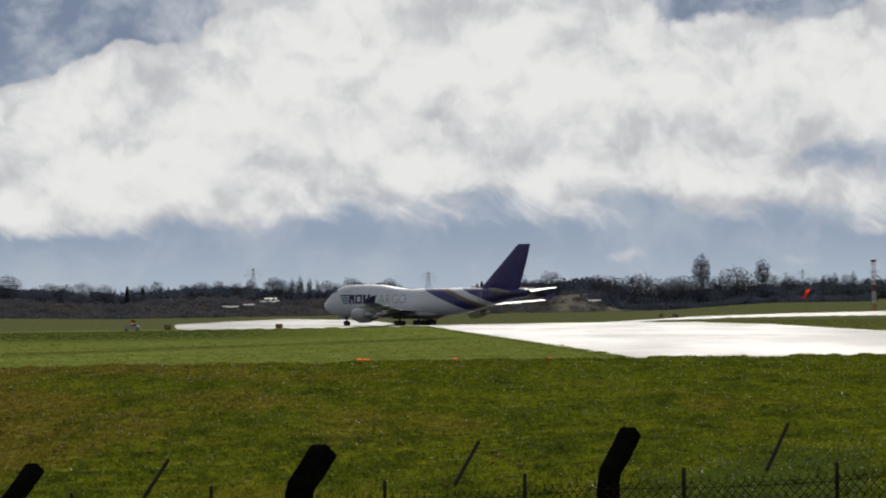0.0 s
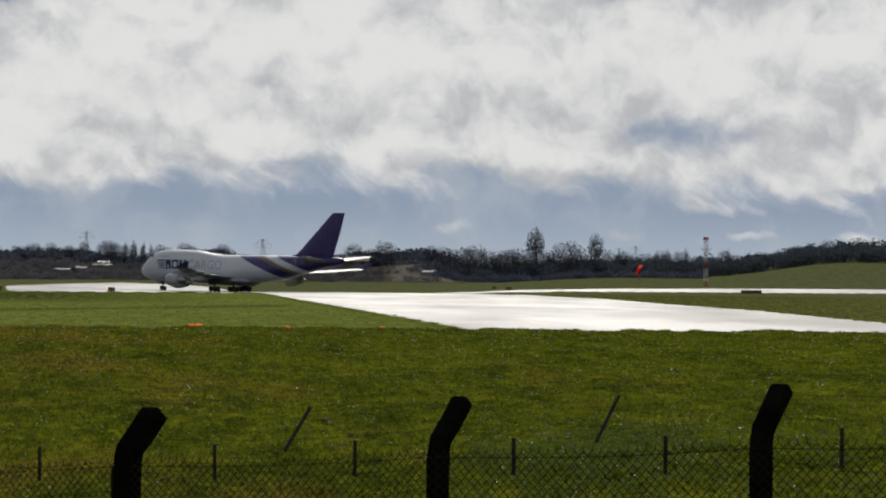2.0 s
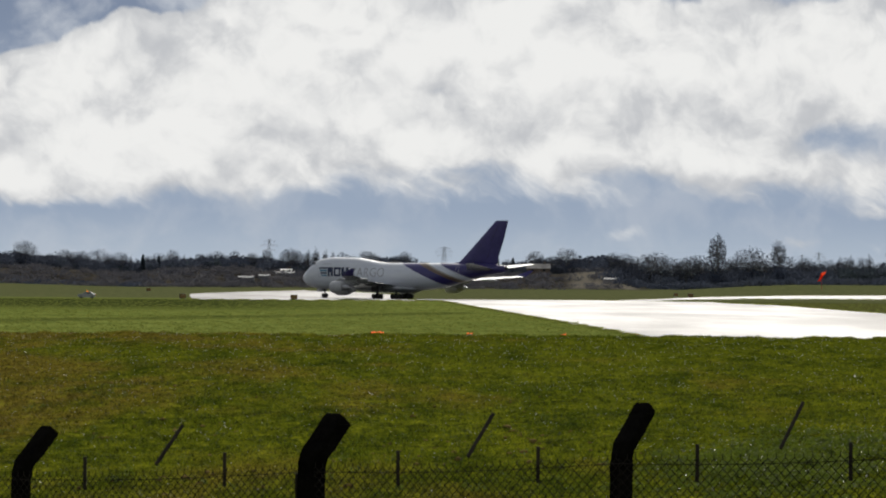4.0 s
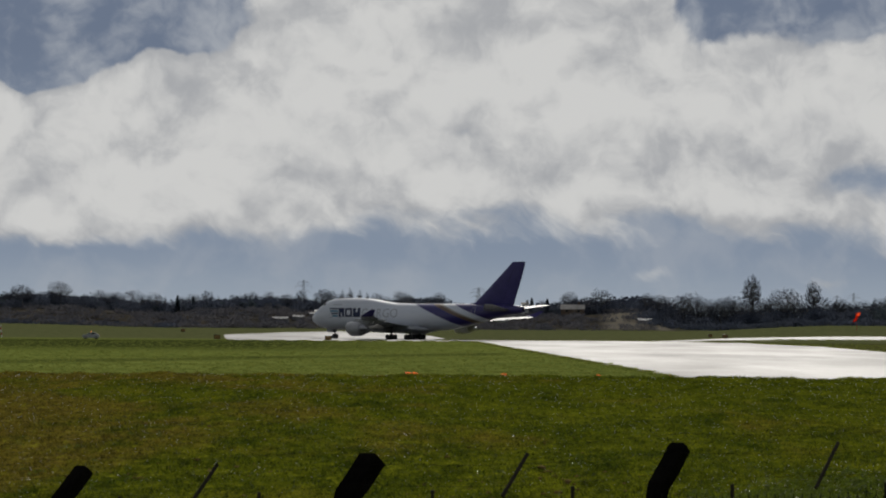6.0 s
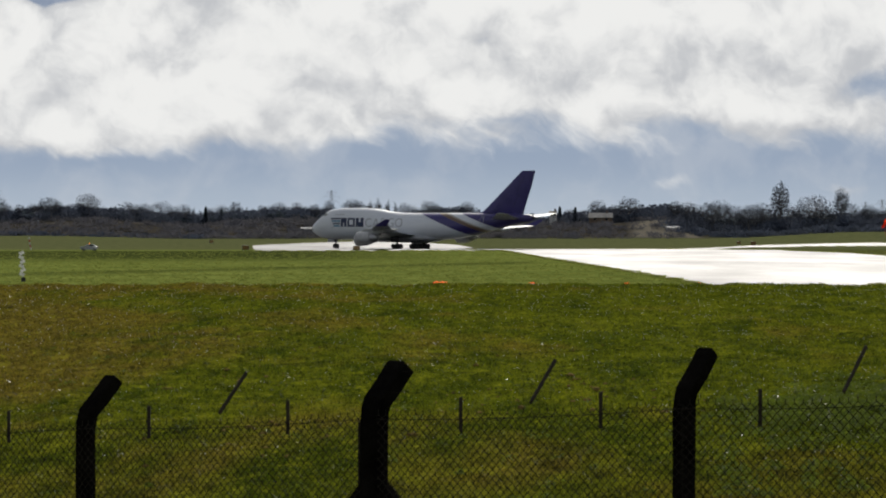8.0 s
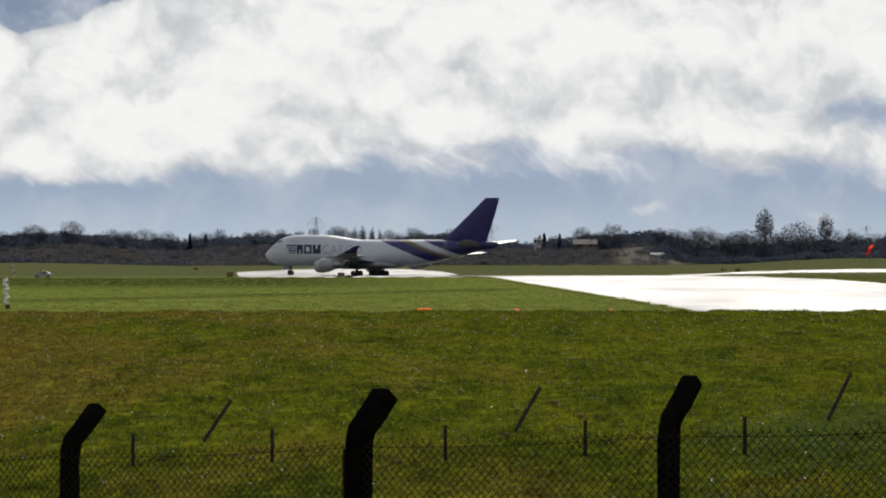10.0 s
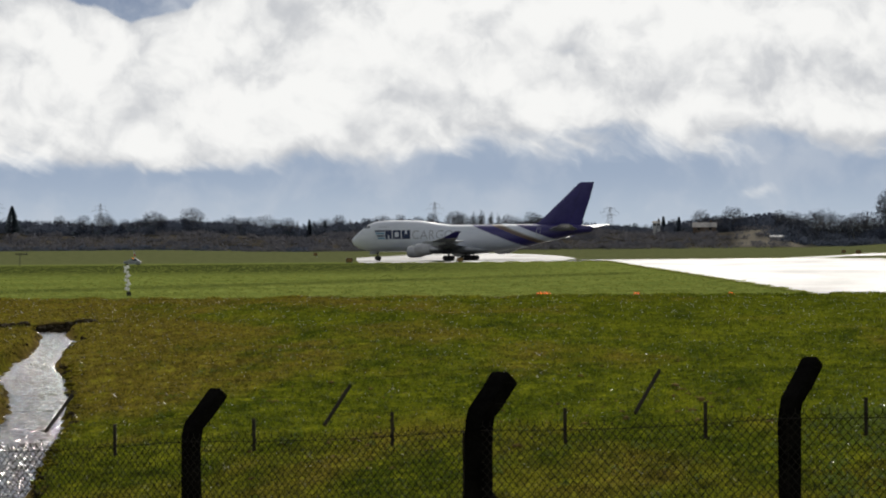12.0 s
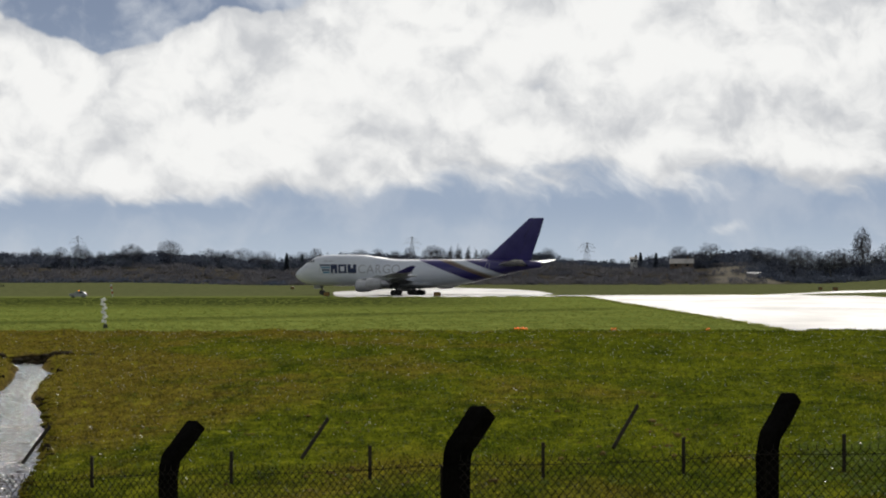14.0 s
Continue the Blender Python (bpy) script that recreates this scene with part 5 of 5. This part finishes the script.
MILKY = MILKY.m

# white marker post of stacked panels, out of line after years of wind
marker = tagged(new("marker_post"), "white marker post of stacked crooked panels", "marker post")
QX, QY = 300 * math.sin(radians(-7.76)), 300 * math.cos(radians(-7.76))
marker.matrix_basis = pose(QX, QY, float(height(QX, QY)), 0, -5, 12)
bm = bmesh.new()
rod(bm, (0, 0.08, -0.2), (0, 0.08, 3.0), 0.05, 0.045, 10)
part("pole", bm, STEEL, marker)
rnd = random.Random(4)
for k, (o, tilt) in enumerate(((-0.10, 25), (0.06, -30), (-0.05, 28), (0.09, -25), (-0.02, 30), (0.05, -20))):
    bm = bmesh.new()
    box(bm, (0.50, 0.012, 0.38), (o, 0, 0.75 + 0.43 * k), Euler((radians(-35), radians(tilt), 0)).to_matrix(), bevel=0.004)
    part("panel", bm, MILKY, marker, "white crooked panel")
bm = bmesh.new()
box(bm, (0.42, 0.3, 0.5), (0, 0.05, 0.2), bevel=0.04)
part("base", bm, BLACK, marker, "dark base")

pole = tagged(new("marker_pole"), "thin leaning red and white marker pole", "marker pole")
QX, QY = 735 * math.sin(radians(-7.62)), 735 * math.cos(radians(-7.62))
pole.matrix_basis = pose(QX, QY, float(height(QX, QY)), 0, -9, 0)
for k in range(5):
    bm = bmesh.new()
    rod(bm, (0, 0, 0.62 * k - (0.2 if k == 0 else 0)), (0, 0, 0.62 * (k + 1)), 0.17, 0.17, 10)
    part("band", bm, WHITE if k % 2 == 0 else RED, pole, "white band" if k % 2 == 0 else "red band")

tbar = tagged(new("light_stand"), "dark T-shaped light stand in the grass", "light stand")
QX, QY = 660 * math.sin(radians(-9.83)), 660 * math.cos(radians(-9.83))
tbar.matrix_basis = pose(QX, QY, float(height(QX, QY)))
bm = bmesh.new()
rod(bm, (0, 0, -0.2), (0, 0, 2.6), 0.09, 0.07, 10)
part("pole", bm, BLACK, tbar)
bm = bmesh.new()
box(bm, (2.8, 0.12, 0.14), (0.35, 0, 2.65), bevel=0.02)
part("cross_bar", bm, BLACK, tbar)
for k in range(5):
    bm = bmesh.new()
    rod(bm, (-0.85 + 0.6 * k, 0, 2.7), (-0.85 + 0.6 * k, 0, 2.95), 0.11, 0.14, 10)
    part("lamp", bm, BLACK, tbar)

# orange lights beyond the crest
LAMP = Net("orange_lamp_glass")
LAMP.set(Base_Color=(0.8, 0.15, 0.03), Roughness=0.3, Emission_Color=(1.0, 0.13, 0.02), Emission_Strength=0.9)
LAMP = LAMP.m
for x, y, f in ((1.15, 284, 1.0), (10.0, 283, 0.42), (18.9, 281, 0.4), (25.6, 279, 0.4)):
    li = tagged(new("approach_light"), "low bar of orange lamps glowing in the grass", "light", "orange lights in a row")
    li.matrix_basis = pose(x, y, float(height(x, y)) - 0.02)
    bm = bmesh.new()
    box(bm, (1.3 * f, 0.1, 0.1), (0, 0, 0.1), bevel=0.02)
    part("bar", bm, BLACK, li)
    for k in range(5):
        bm = bmesh.new()
        made = bmesh.ops.create_icosphere(bm, subdivisions=2, radius=0.13 * f)["verts"]
        bmesh.ops.translate(bm, vec=((k - 2) * 0.27 * f, -0.02, 0.17 + 0.05 * (k % 2)), verts=made)
        part("lamp", bm, LAMP, li, "glowing orange lamp", smooth=True)

# the white car that drives along the taxiway
CAR_PAINT = worn("silver_car_paint", (0.30, 0.31, 0.32), (0.38, 0.39, 0.40), 1, 0.25, 0, 0.01)
car = tagged(new("car"), "small pale silver car driving along the far grass", "car")
prof = [(-2.0, 0.45), (-2.05, 0.8), (-1.9, 1.0), (-1.0, 1.08), (-0.45, 1.5), (0.9, 1.55), (1.6, 1.15), (2.0, 0.95), (2.02, 0.45)]
out = []
for y, f in ((-0.85, 0.94), (-0.78, 1.0), (0.78, 1.0), (0.85, 0.94)):
    out.append([(x * (0.985 if f < 1 else 1), y * (1 if z < 1.1 else 0.86), 0.3 + (z - 0.3) * f) for x, z in prof] + [(x * 0.97, y, 0.28) for x in (1.6, 0.5, -0.5, -1.6)])
part("body", loft(out), CAR_PAINT, car, "silver body", smooth=True)
for side in (-1, 1):
    part("side_window", ([(-0.85, side * 0.80, 1.1), (-0.42, side * 0.745, 1.44), (0.88, side * 0.745, 1.48), (1.4, side * 0.80, 1.14)], [(0, 1, 2, 3)[::side]]), GLASS, car, "dark side window")
part("windscreen", ([(-1.0, -0.68, 1.11), (-1.0, 0.68, 1.11), (-0.5, 0.62, 1.48), (-0.5, -0.62, 1.48)], [(0, 1, 2, 3)]), GLASS, car, "dark windscreen")
bm = bmesh.new()
box(bm, (0.28, 1.0, 0.05), (0.1, 0, 1.57), bevel=0.02)
bar = part("roof_bar", bm, BLACK, car, "dark roof bar")
BEACON = Net("amber_beacon")
BEACON.set(Base_Color=(0.8, 0.22, 0.02), Roughness=0.25, Emission_Color=(1.0, 0.3, 0.03), Emission_Strength=1.2)
for y in (-0.36, 0.0, 0.36):
    bm = bmesh.new()
    rod(bm, (0.1, y, 1.59), (0.1, y, 1.76), 0.13, 0.10, 12)
    part("beacon", bm, BEACON.m, bar, "amber glowing beacon", smooth=True)
TAIL_LIGHT = worn("red_lamp_glass", (0.45, 0.02, 0.015), (0.6, 0.03, 0.02), 2, 0.2)
for y in (-0.66, 0.66):
    bm = bmesh.new()
    box(bm, (0.06, 0.26, 0.2), (2.0, y, 0.86), bevel=0.02)
    part("tail_light", bm, TAIL_LIGHT, car, "red tail light")
CAR_WHEELS = []
for x in (-1.25, 1.3):
    for y in (-0.78, 0.78):
        n0 = len(WHEELS)
        wheel(car, (x, y, 0.32), 0.32, 0.2)
        CAR_WHEELS.append(WHEELS.pop())


# ---- grass blades and white glint discs of the near field ----
def blades():
    n = Net("grass_blades")
    p = n.place()
    big, mid = n.noise(n.vec("MULTIPLY", p, (1, 0.3, 1)), 0.09, 4, 0.6), n.noise(n.vec("MULTIPLY", p, (1, 0.22, 1)), 0.45, 6, 0.62)
    rand = n.t.nodes.new("ShaderNodeNewGeometry").outputs["Random Per Island"]
    green = n.mix(rand, (0.020, 0.034, 0.003), (0.27, 0.30, 0.014))
    dry = n.mix(rand, (0.05, 0.032, 0.006), (0.32, 0.20, 0.04))
    green = n.mix(n.step(mid, 0.30, 0.66), n.mix(rand, (0.018, 0.032, 0.003), (0.105, 0.15, 0.010)), green)
    east_west = n.split(p)[0]
    col = n.mix(n.step(n.math("SUBTRACT", n.math("ADD", n.math("MULTIPLY", big, 0.7), n.math("MULTIPLY", mid, 0.35)), n.math("MULTIPLY", east_west, 0.005)), 0.50, 0.66), green, n.mix(0.6, green, dry))
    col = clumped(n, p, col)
    n.set(Base_Color=col, Roughness=0.42, Specular_IOR_Level=0.2)
    shine = n.t.nodes.new("ShaderNodeBsdfTranslucent")
    n.put(shine.inputs["Color"], col)
    blend = n.t.nodes.new("ShaderNodeMixShader")
    blend.inputs["Fac"].default_value = 0.45
    n.t.links.new(n.bsdf.outputs[0], blend.inputs[1])
    n.t.links.new(shine.outputs[0], blend.inputs[2])
    n.t.links.new(blend.outputs[0], n.out.inputs["Surface"])
    return n.m


gen = np.random.default_rng(12)
M = 175000
y = 34 * (232 / 34) ** gen.random(M)
y[:12000] = gen.normal(226, 2.5, 12000)
x = y * np.tan(np.radians(gen.uniform(-12.0, 14.5, M)))
keep = (np.abs(x - stream_x(y)) > stream_half(y) * 1.25) | (y > 158)
x, y = x[keep], y[keep]
M = len(x)
clump = 0.6 + 0.9 * gen.random(M) ** 2
z = height(x, y) - 0.01
B = 4
bx, by = np.repeat(x, B), np.repeat(y, B)
bz, c = np.repeat(z, B), np.repeat(clump, B)
size = (0.048 + 0.00018 * by) * c * gen.uniform(0.6, 1.4, M * B)
bx, by = bx + gen.normal(0, 0.05, M * B), by + gen.normal(0, 0.05, M * B)
a = gen.uniform(0, 2 * np.pi, M * B)
wide = (0.006 + 0.00016 * by) * c
dx, dy = np.cos(a), np.sin(a)
tip = gen.normal(0, 0.6, (M * B, 2))
v = np.stack([np.stack([bx - dx * wide, by - dy * wide, bz], 1), np.stack([bx + dx * wide, by + dy * wide, bz], 1), np.stack([bx + tip[:, 0] * size, by + tip[:, 1] * size, bz + size], 1)], 1).reshape(-1, 3)
data = bpy.data.meshes.new("grass_blades")
data.from_pydata(v.tolist(), [], np.arange(len(v)).reshape(-1, 3).tolist())
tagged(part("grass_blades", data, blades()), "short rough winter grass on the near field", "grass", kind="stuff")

# tussocks: taller, closer blades in drifts, which throw shade on the turf before them
M = 5200
y = 36 * (222 / 36) ** gen.random(M)
x = y * np.tan(np.radians(gen.uniform(-12.0, 14.5, M)))
keep = np.sin(x * 0.5 + y * 0.11) + np.sin(x * 0.23 - y * 0.19 + 2) + 0.7 * np.sin(y * 0.31 + 0.4 * x) + gen.normal(0, 0.5, M) > 0.35
keep &= (np.abs(x - stream_x(y)) > stream_half(y) * 1.35) | (y > 158)
x, y = x[keep], y[keep]
B = 18
spread = np.repeat(gen.uniform(0.08, 0.28, len(x)), B)
bx, by = np.repeat(x, B) + gen.normal(0, 1, len(x) * B) * spread * 1.6, np.repeat(y, B) + gen.normal(0, 1, len(x) * B) * spread
bz = height(bx, by) - 0.02
size = np.repeat(gen.uniform(0.07, 0.17, len(x)), B) * gen.uniform(0.5, 1.3, len(bx))
lean = gen.normal(0, 0.55, (len(bx), 2))
w = (0.007 + 0.00012 * by)
v = np.stack([np.stack([bx - w, by, bz], 1), np.stack([bx + w, by, bz], 1), np.stack([bx + lean[:, 0] * size, by + lean[:, 1] * size, bz + size], 1)], 1).reshape(-1, 3)
tagged(part("tussocks", (v.tolist(), np.arange(len(v)).reshape(-1, 3).tolist()), bpy.data.materials["grass_blades"]), "uneven tussocks of longer grass in the near field", "grass", kind="stuff")

# tall dark tufts along the crest, and clods where the turf is torn
M = 5200
y = gen.normal(227.5, 1.6, M)
turn = gen.uniform(-12.0, 14.5, M)
keep = np.sin(turn * 2.3) + np.sin(turn * 5.1 + 1) + 0.8 * np.sin(turn * 11.0) + gen.normal(0, 0.5, M) > 0.3
y, turn = y[keep], turn[keep]
x = y * np.tan(np.radians(turn))
M = len(x)
B = 5
bx, by = np.repeat(x, B) + gen.normal(0, 0.12, M * B), np.repeat(y, B) + gen.normal(0, 0.1, M * B)
bz = height(bx, by) - 0.02
size = gen.uniform(0.10, 0.30, M * B)
lean = gen.normal(0, 0.45, (M * B, 2))
w = 0.05
v = np.stack([np.stack([bx - w, by, bz], 1), np.stack([bx + w, by, bz], 1), np.stack([bx + lean[:, 0] * size, by + lean[:, 1] * size, bz + size], 1)], 1).reshape(-1, 3)
tagged(part("crest_tufts", (v.tolist(), np.arange(len(v)).reshape(-1, 3).tolist()), bpy.data.materials["grass_blades"]), "taller dark grass tufts along the crest", "grass", kind="stuff")

# docks and nettles in the damp corner of the near field: low clumps of glossy leaves
WEED = thin_growth("glossy_weed_leaf", (0.060, 0.095, 0.008), (0.15, 0.19, 0.022), 6, 0.5)
gloss = WEED.node_tree.nodes["Principled BSDF"].inputs
for link in list(gloss["Roughness"].links):
    WEED.node_tree.links.remove(link)
gloss["Roughness"].default_value, gloss["Specular IOR Level"].default_value = 0.36, 0.65
n1, n2, n3 = 1000, 900, 200
turn = np.concatenate([gen.normal(8.2, 1.1, n1), gen.uniform(5.6, 14.2, n2), gen.uniform(-9, 6, n3)])
y = np.concatenate([gen.normal(59, 4.0, n1), gen.uniform(38, 66, n2), gen.uniform(40, 120, n3)])
keep = np.sin(turn * 3.1 + y * 0.35) + np.sin(turn * 7.3 - y * 0.21) + gen.normal(0, 0.5, len(y)) > np.where(np.arange(len(y)) < n1, -9, 0.0)
turn, y = turn[keep], y[keep]
x = y * np.tan(np.radians(turn))
L = 14
reach = np.repeat(gen.uniform(0.08, 0.22, len(x)), L)
a, out = gen.uniform(0, 2 * np.pi, len(x) * L), gen.uniform(0.1, 1.0, len(x) * L)
cx, cy = np.repeat(x, L) + np.cos(a) * out * reach, np.repeat(y, L) + np.sin(a) * out * reach * 1.5
cz = height(cx, cy) + 0.02 + reach * gen.uniform(0.3, 1.1, len(cx)) * (1.1 - 0.6 * out)
along = np.stack([np.cos(a), np.sin(a), gen.normal(-0.1, 0.4, len(a))], 1) * (gen.uniform(0.025, 0.06, len(a)))[:, None]
across = np.stack([-np.sin(a), np.cos(a), gen.normal(0, 0.35, len(a))], 1) * (gen.uniform(0.012, 0.028, len(a)))[:, None]
c = np.stack([cx, cy, cz], 1)
drop = np.array([0, 0, 0.012])
v = np.stack([c - along, c + across + drop, c + along - drop, c - across + drop], 1).reshape(-1, 3)
k4 = np.arange(len(c))[:, None] * 4
f = np.concatenate([k4 + np.array([[0, 1, 2]]), k4 + np.array([[0, 2, 3]])])
tagged(part("weeds", (v.tolist(), f.tolist()), WEED), "low clumps of glossy green weeds in the turf", "weeds", kind="stuff")

# rough grass on the flat field beyond the crest, ragged along the edges of the paving
FIELD_GRASS = thin_growth("field_grass", (0.10, 0.125, 0.024), (0.25, 0.28, 0.065), 0.5, 0.5)
M = 26000
y = 262 * (690 / 262) ** gen.random(M)
x = y * np.tan(np.radians(gen.uniform(-12.0, 14.5, M)))
west = np.interp(y, [262, 300, 355, 440, 540, 620, 680, 742], [26.5, 26, 24.6, 22.3, 19.6, 18, 16, 9.4])
east = np.interp(y, [262, 373, 432, 503, 601, 687], [78, 82, 85, 84.5, 86, 80])
keep = (x < west - 0.2) | (x > east + 0.2)
x, y = x[keep], y[keep]
tall = gen.uniform(0.04, 0.13, len(x))
ey = gen.uniform(262, 742, 5000)
ew = np.interp(ey, [262, 300, 355, 440, 540, 620, 680, 742], [26.5, 26, 24.6, 22.3, 19.6, 18, 16, 9.4])
rim = gen.normal(0, 1, 5000)
fx = gen.uniform(-42, 10, 1800)
gx2 = gen.uniform(104, 330, 3000)
ex = gen.uniform(262, 742, 3000)
x = np.concatenate([x, ew - 0.15 + 0.35 * rim, fx, np.interp(ex, [262, 373, 432, 503, 601, 687, 742], [78, 82, 85, 84.5, 86, 80, 60]) + gen.normal(0.1, 0.4, 3000), gx2])
y = np.concatenate([y, ey, np.interp(fx, [-40, -16, 8], [692, 693, 700]) + gen.normal(-0.8, 0.8, 1800), ex, np.interp(gx2, [104, 110, 191, 420], [835, 840, 868, 905]) + gen.normal(-1, 1, 3000)])
tall = np.concatenate([tall, gen.uniform(0.08, 0.24, len(x) - len(tall)) * (0.4 + 0.6 * (np.sin(y[len(tall):] * 0.37 + x[len(tall):]) > 0))])
B = 4
bx, by = np.repeat(x, B) + gen.normal(0, 0.16, len(x) * B), np.repeat(y, B) + gen.normal(0, 0.4, len(x) * B)
bz = height(bx, by) - 0.02
size = np.repeat(tall, B) * gen.uniform(0.6, 1.4, len(bx))
lean = gen.normal(0, 0.6, (len(bx), 2))
v = np.stack([np.stack([bx - 0.12, by, bz], 1), np.stack([bx + 0.12, by, bz], 1), np.stack([bx + lean[:, 0] * size, by + lean[:, 1] * size, bz + size], 1)], 1).reshape(-1, 3)
tagged(part("field_tufts", (v.tolist(), np.arange(len(v)).reshape(-1, 3).tolist()), FIELD_GRASS), "rough pale green grass tufts beside the wet paving", "grass", kind="stuff")

EARTH = worn("torn_earth", (0.09, 0.062, 0.022), (0.27, 0.19, 0.08), 4, 0.95, spec=0.0)
rnd = random.Random(21)
bm = bmesh.new()
for cx, cy, ex, ey, count in ((-1.2, 66, 1.8, 4, 60), (3.0, 72, 2.0, 4, 70), (-6.0, 84, 2.2, 4, 50), (7.0, 60, 1.5, 4, 35), (-3.6, 61, 1.5, 3, 40), (1.0, 95, 4, 6, 40), (-9, 110, 3, 8, 30)):
    for _ in range(count * 3 // 4):
        px, py = rnd.gauss(cx, ex), rnd.gauss(cy, ey)
        r = rnd.uniform(0.02, 0.05) if rnd.random() < 0.85 else rnd.uniform(0.06, 0.10)
        made = bmesh.ops.create_icosphere(bm, subdivisions=1, radius=r)["verts"]
        fx, fz = rnd.uniform(0.9, 1.6), rnd.uniform(0.4, 0.9)
        for q in made:
            q.co = Vector((q.co.x * fx, q.co.y * 1.2, q.co.z * fz * rnd.uniform(0.8, 1.2))) + Vector((px, py, float(height(px, py)) + 0.02))
tagged(part("clods", bm, EARTH), "torn clods of brown earth in the turf", "earth", kind="stuff")

# glints on the wet grass, modelled as small white flower-like discs
GLINT_WHITE = thin_growth("glint_white", (0.74, 0.74, 0.70), (0.85, 0.85, 0.82), 3, 0.55)
M = 4600
y = 45 * (230 / 45) ** gen.random(M) ** 0.42
x = y * np.tan(np.radians(gen.uniform(-12.0, 14.5, M)))
n1 = M // 7
y[:n1] = gen.normal(62, 9, n1)
x[:n1] = y[:n1] * np.tan(np.radians(gen.normal(8.0, 1.7, n1)))
keep = (np.abs(x - stream_x(y)) > stream_half(y) * 1.4) & (y > 38)
x, y = x[keep], y[keep]
verts, faces = [], []
for px, py in zip(x.tolist(), y.tolist()):
    r = (0.0045 + 0.00009 * py) * gen.uniform(0.6, 1.3)
    pz = float(height(px, py)) + 0.05 + 0.0002 * py
    i = len(verts)
    t = gen.uniform(-0.5, 0.5)
    verts += [(px, py, pz + r * 0.3)] + [(px + r * math.cos(q * 1.0472), py + 0.6 * r * math.sin(q * 1.0472), pz + r * t * math.cos(q * 1.0472) + r * 0.75 * math.sin(q * 1.0472)) for q in range(6)]
    faces += [(i, i + 1 + q, i + 1 + (q + 1) % 6) for q in range(6)]
tagged(part("glint_discs", (verts, faces), GLINT_WHITE), "scattered small white flower-like discs standing in for glints on the grass", "flowers", kind="stuff")


# ---- what moves ----
AIRCRAFT_ROWS = [  # seconds, east, north, degrees that the nose points away from due west
    (0.0, 17.22, 736.2, 45.12), (1.0, 15.02, 738.44, 45.78), (2.0, 12.77, 740.76, 45.79), (3.0, 10.43, 743.14, 45.22), (4.0, 7.99, 745.56, 44.17),
    (5.0, 5.41, 748.0, 42.69), (6.0, 2.7, 750.43, 40.87), (7.0, -0.18, 752.83, 38.79), (8.0, -3.23, 755.19, 36.52), (9.0, -6.46, 757.48, 34.14),
    (10.0, -9.87, 759.68, 31.72), (11.0, -13.45, 761.79, 29.35), (12.0, -17.21, 763.81, 27.1), (13.0, -21.13, 765.73, 25.05), (14.0, -25.21, 767.55, 23.27),
]


def rolling(r, way, step=0.2):
    """Rows of turn for a wheel: seconds and radians rolled, way(t) being the metres gone."""
    return [(round(k * step, 3), way(k * step) / r) for k in range(int(14 / step) + 1)]


def motions():
    walk(aircraft, [(t, pose(x * (1 - 0.0008 * t), y * (1 - 0.0008 * t), 0.05 - DIP, 0, 0, 180 - a - 0.05 * t)) for t, x, y, a in AIRCRAFT_ROWS])
    way = lambda t: 3.08 * t + 1.44 * t * t / 28
    for ob, at, r in WHEELS:
        walk(ob, [(t, pose(*at, 0, math.degrees(a), 0)) for t, a in rolling(r, way)])
    drive = lambda t: -51.8 - 3.45 * t
    walk(car, [(float(t), pose(drive(t), 705 - 1.2 * t, -DIP, 0, 0, -1)) for t in (0, 7, 14)])
    for ob, at, r in CAR_WHEELS:
        walk(ob, [(t, pose(*at, 0, -math.degrees(a), 0)) for t, a in rolling(r, lambda t: 3.45 * t, 0.1)])
    walk(clouds, [(0.0, pose(0, 0, 0, 0, 0, -0.55)), (14.0, pose(0, 0, 0, 0, 0, 0.55))])


motions()
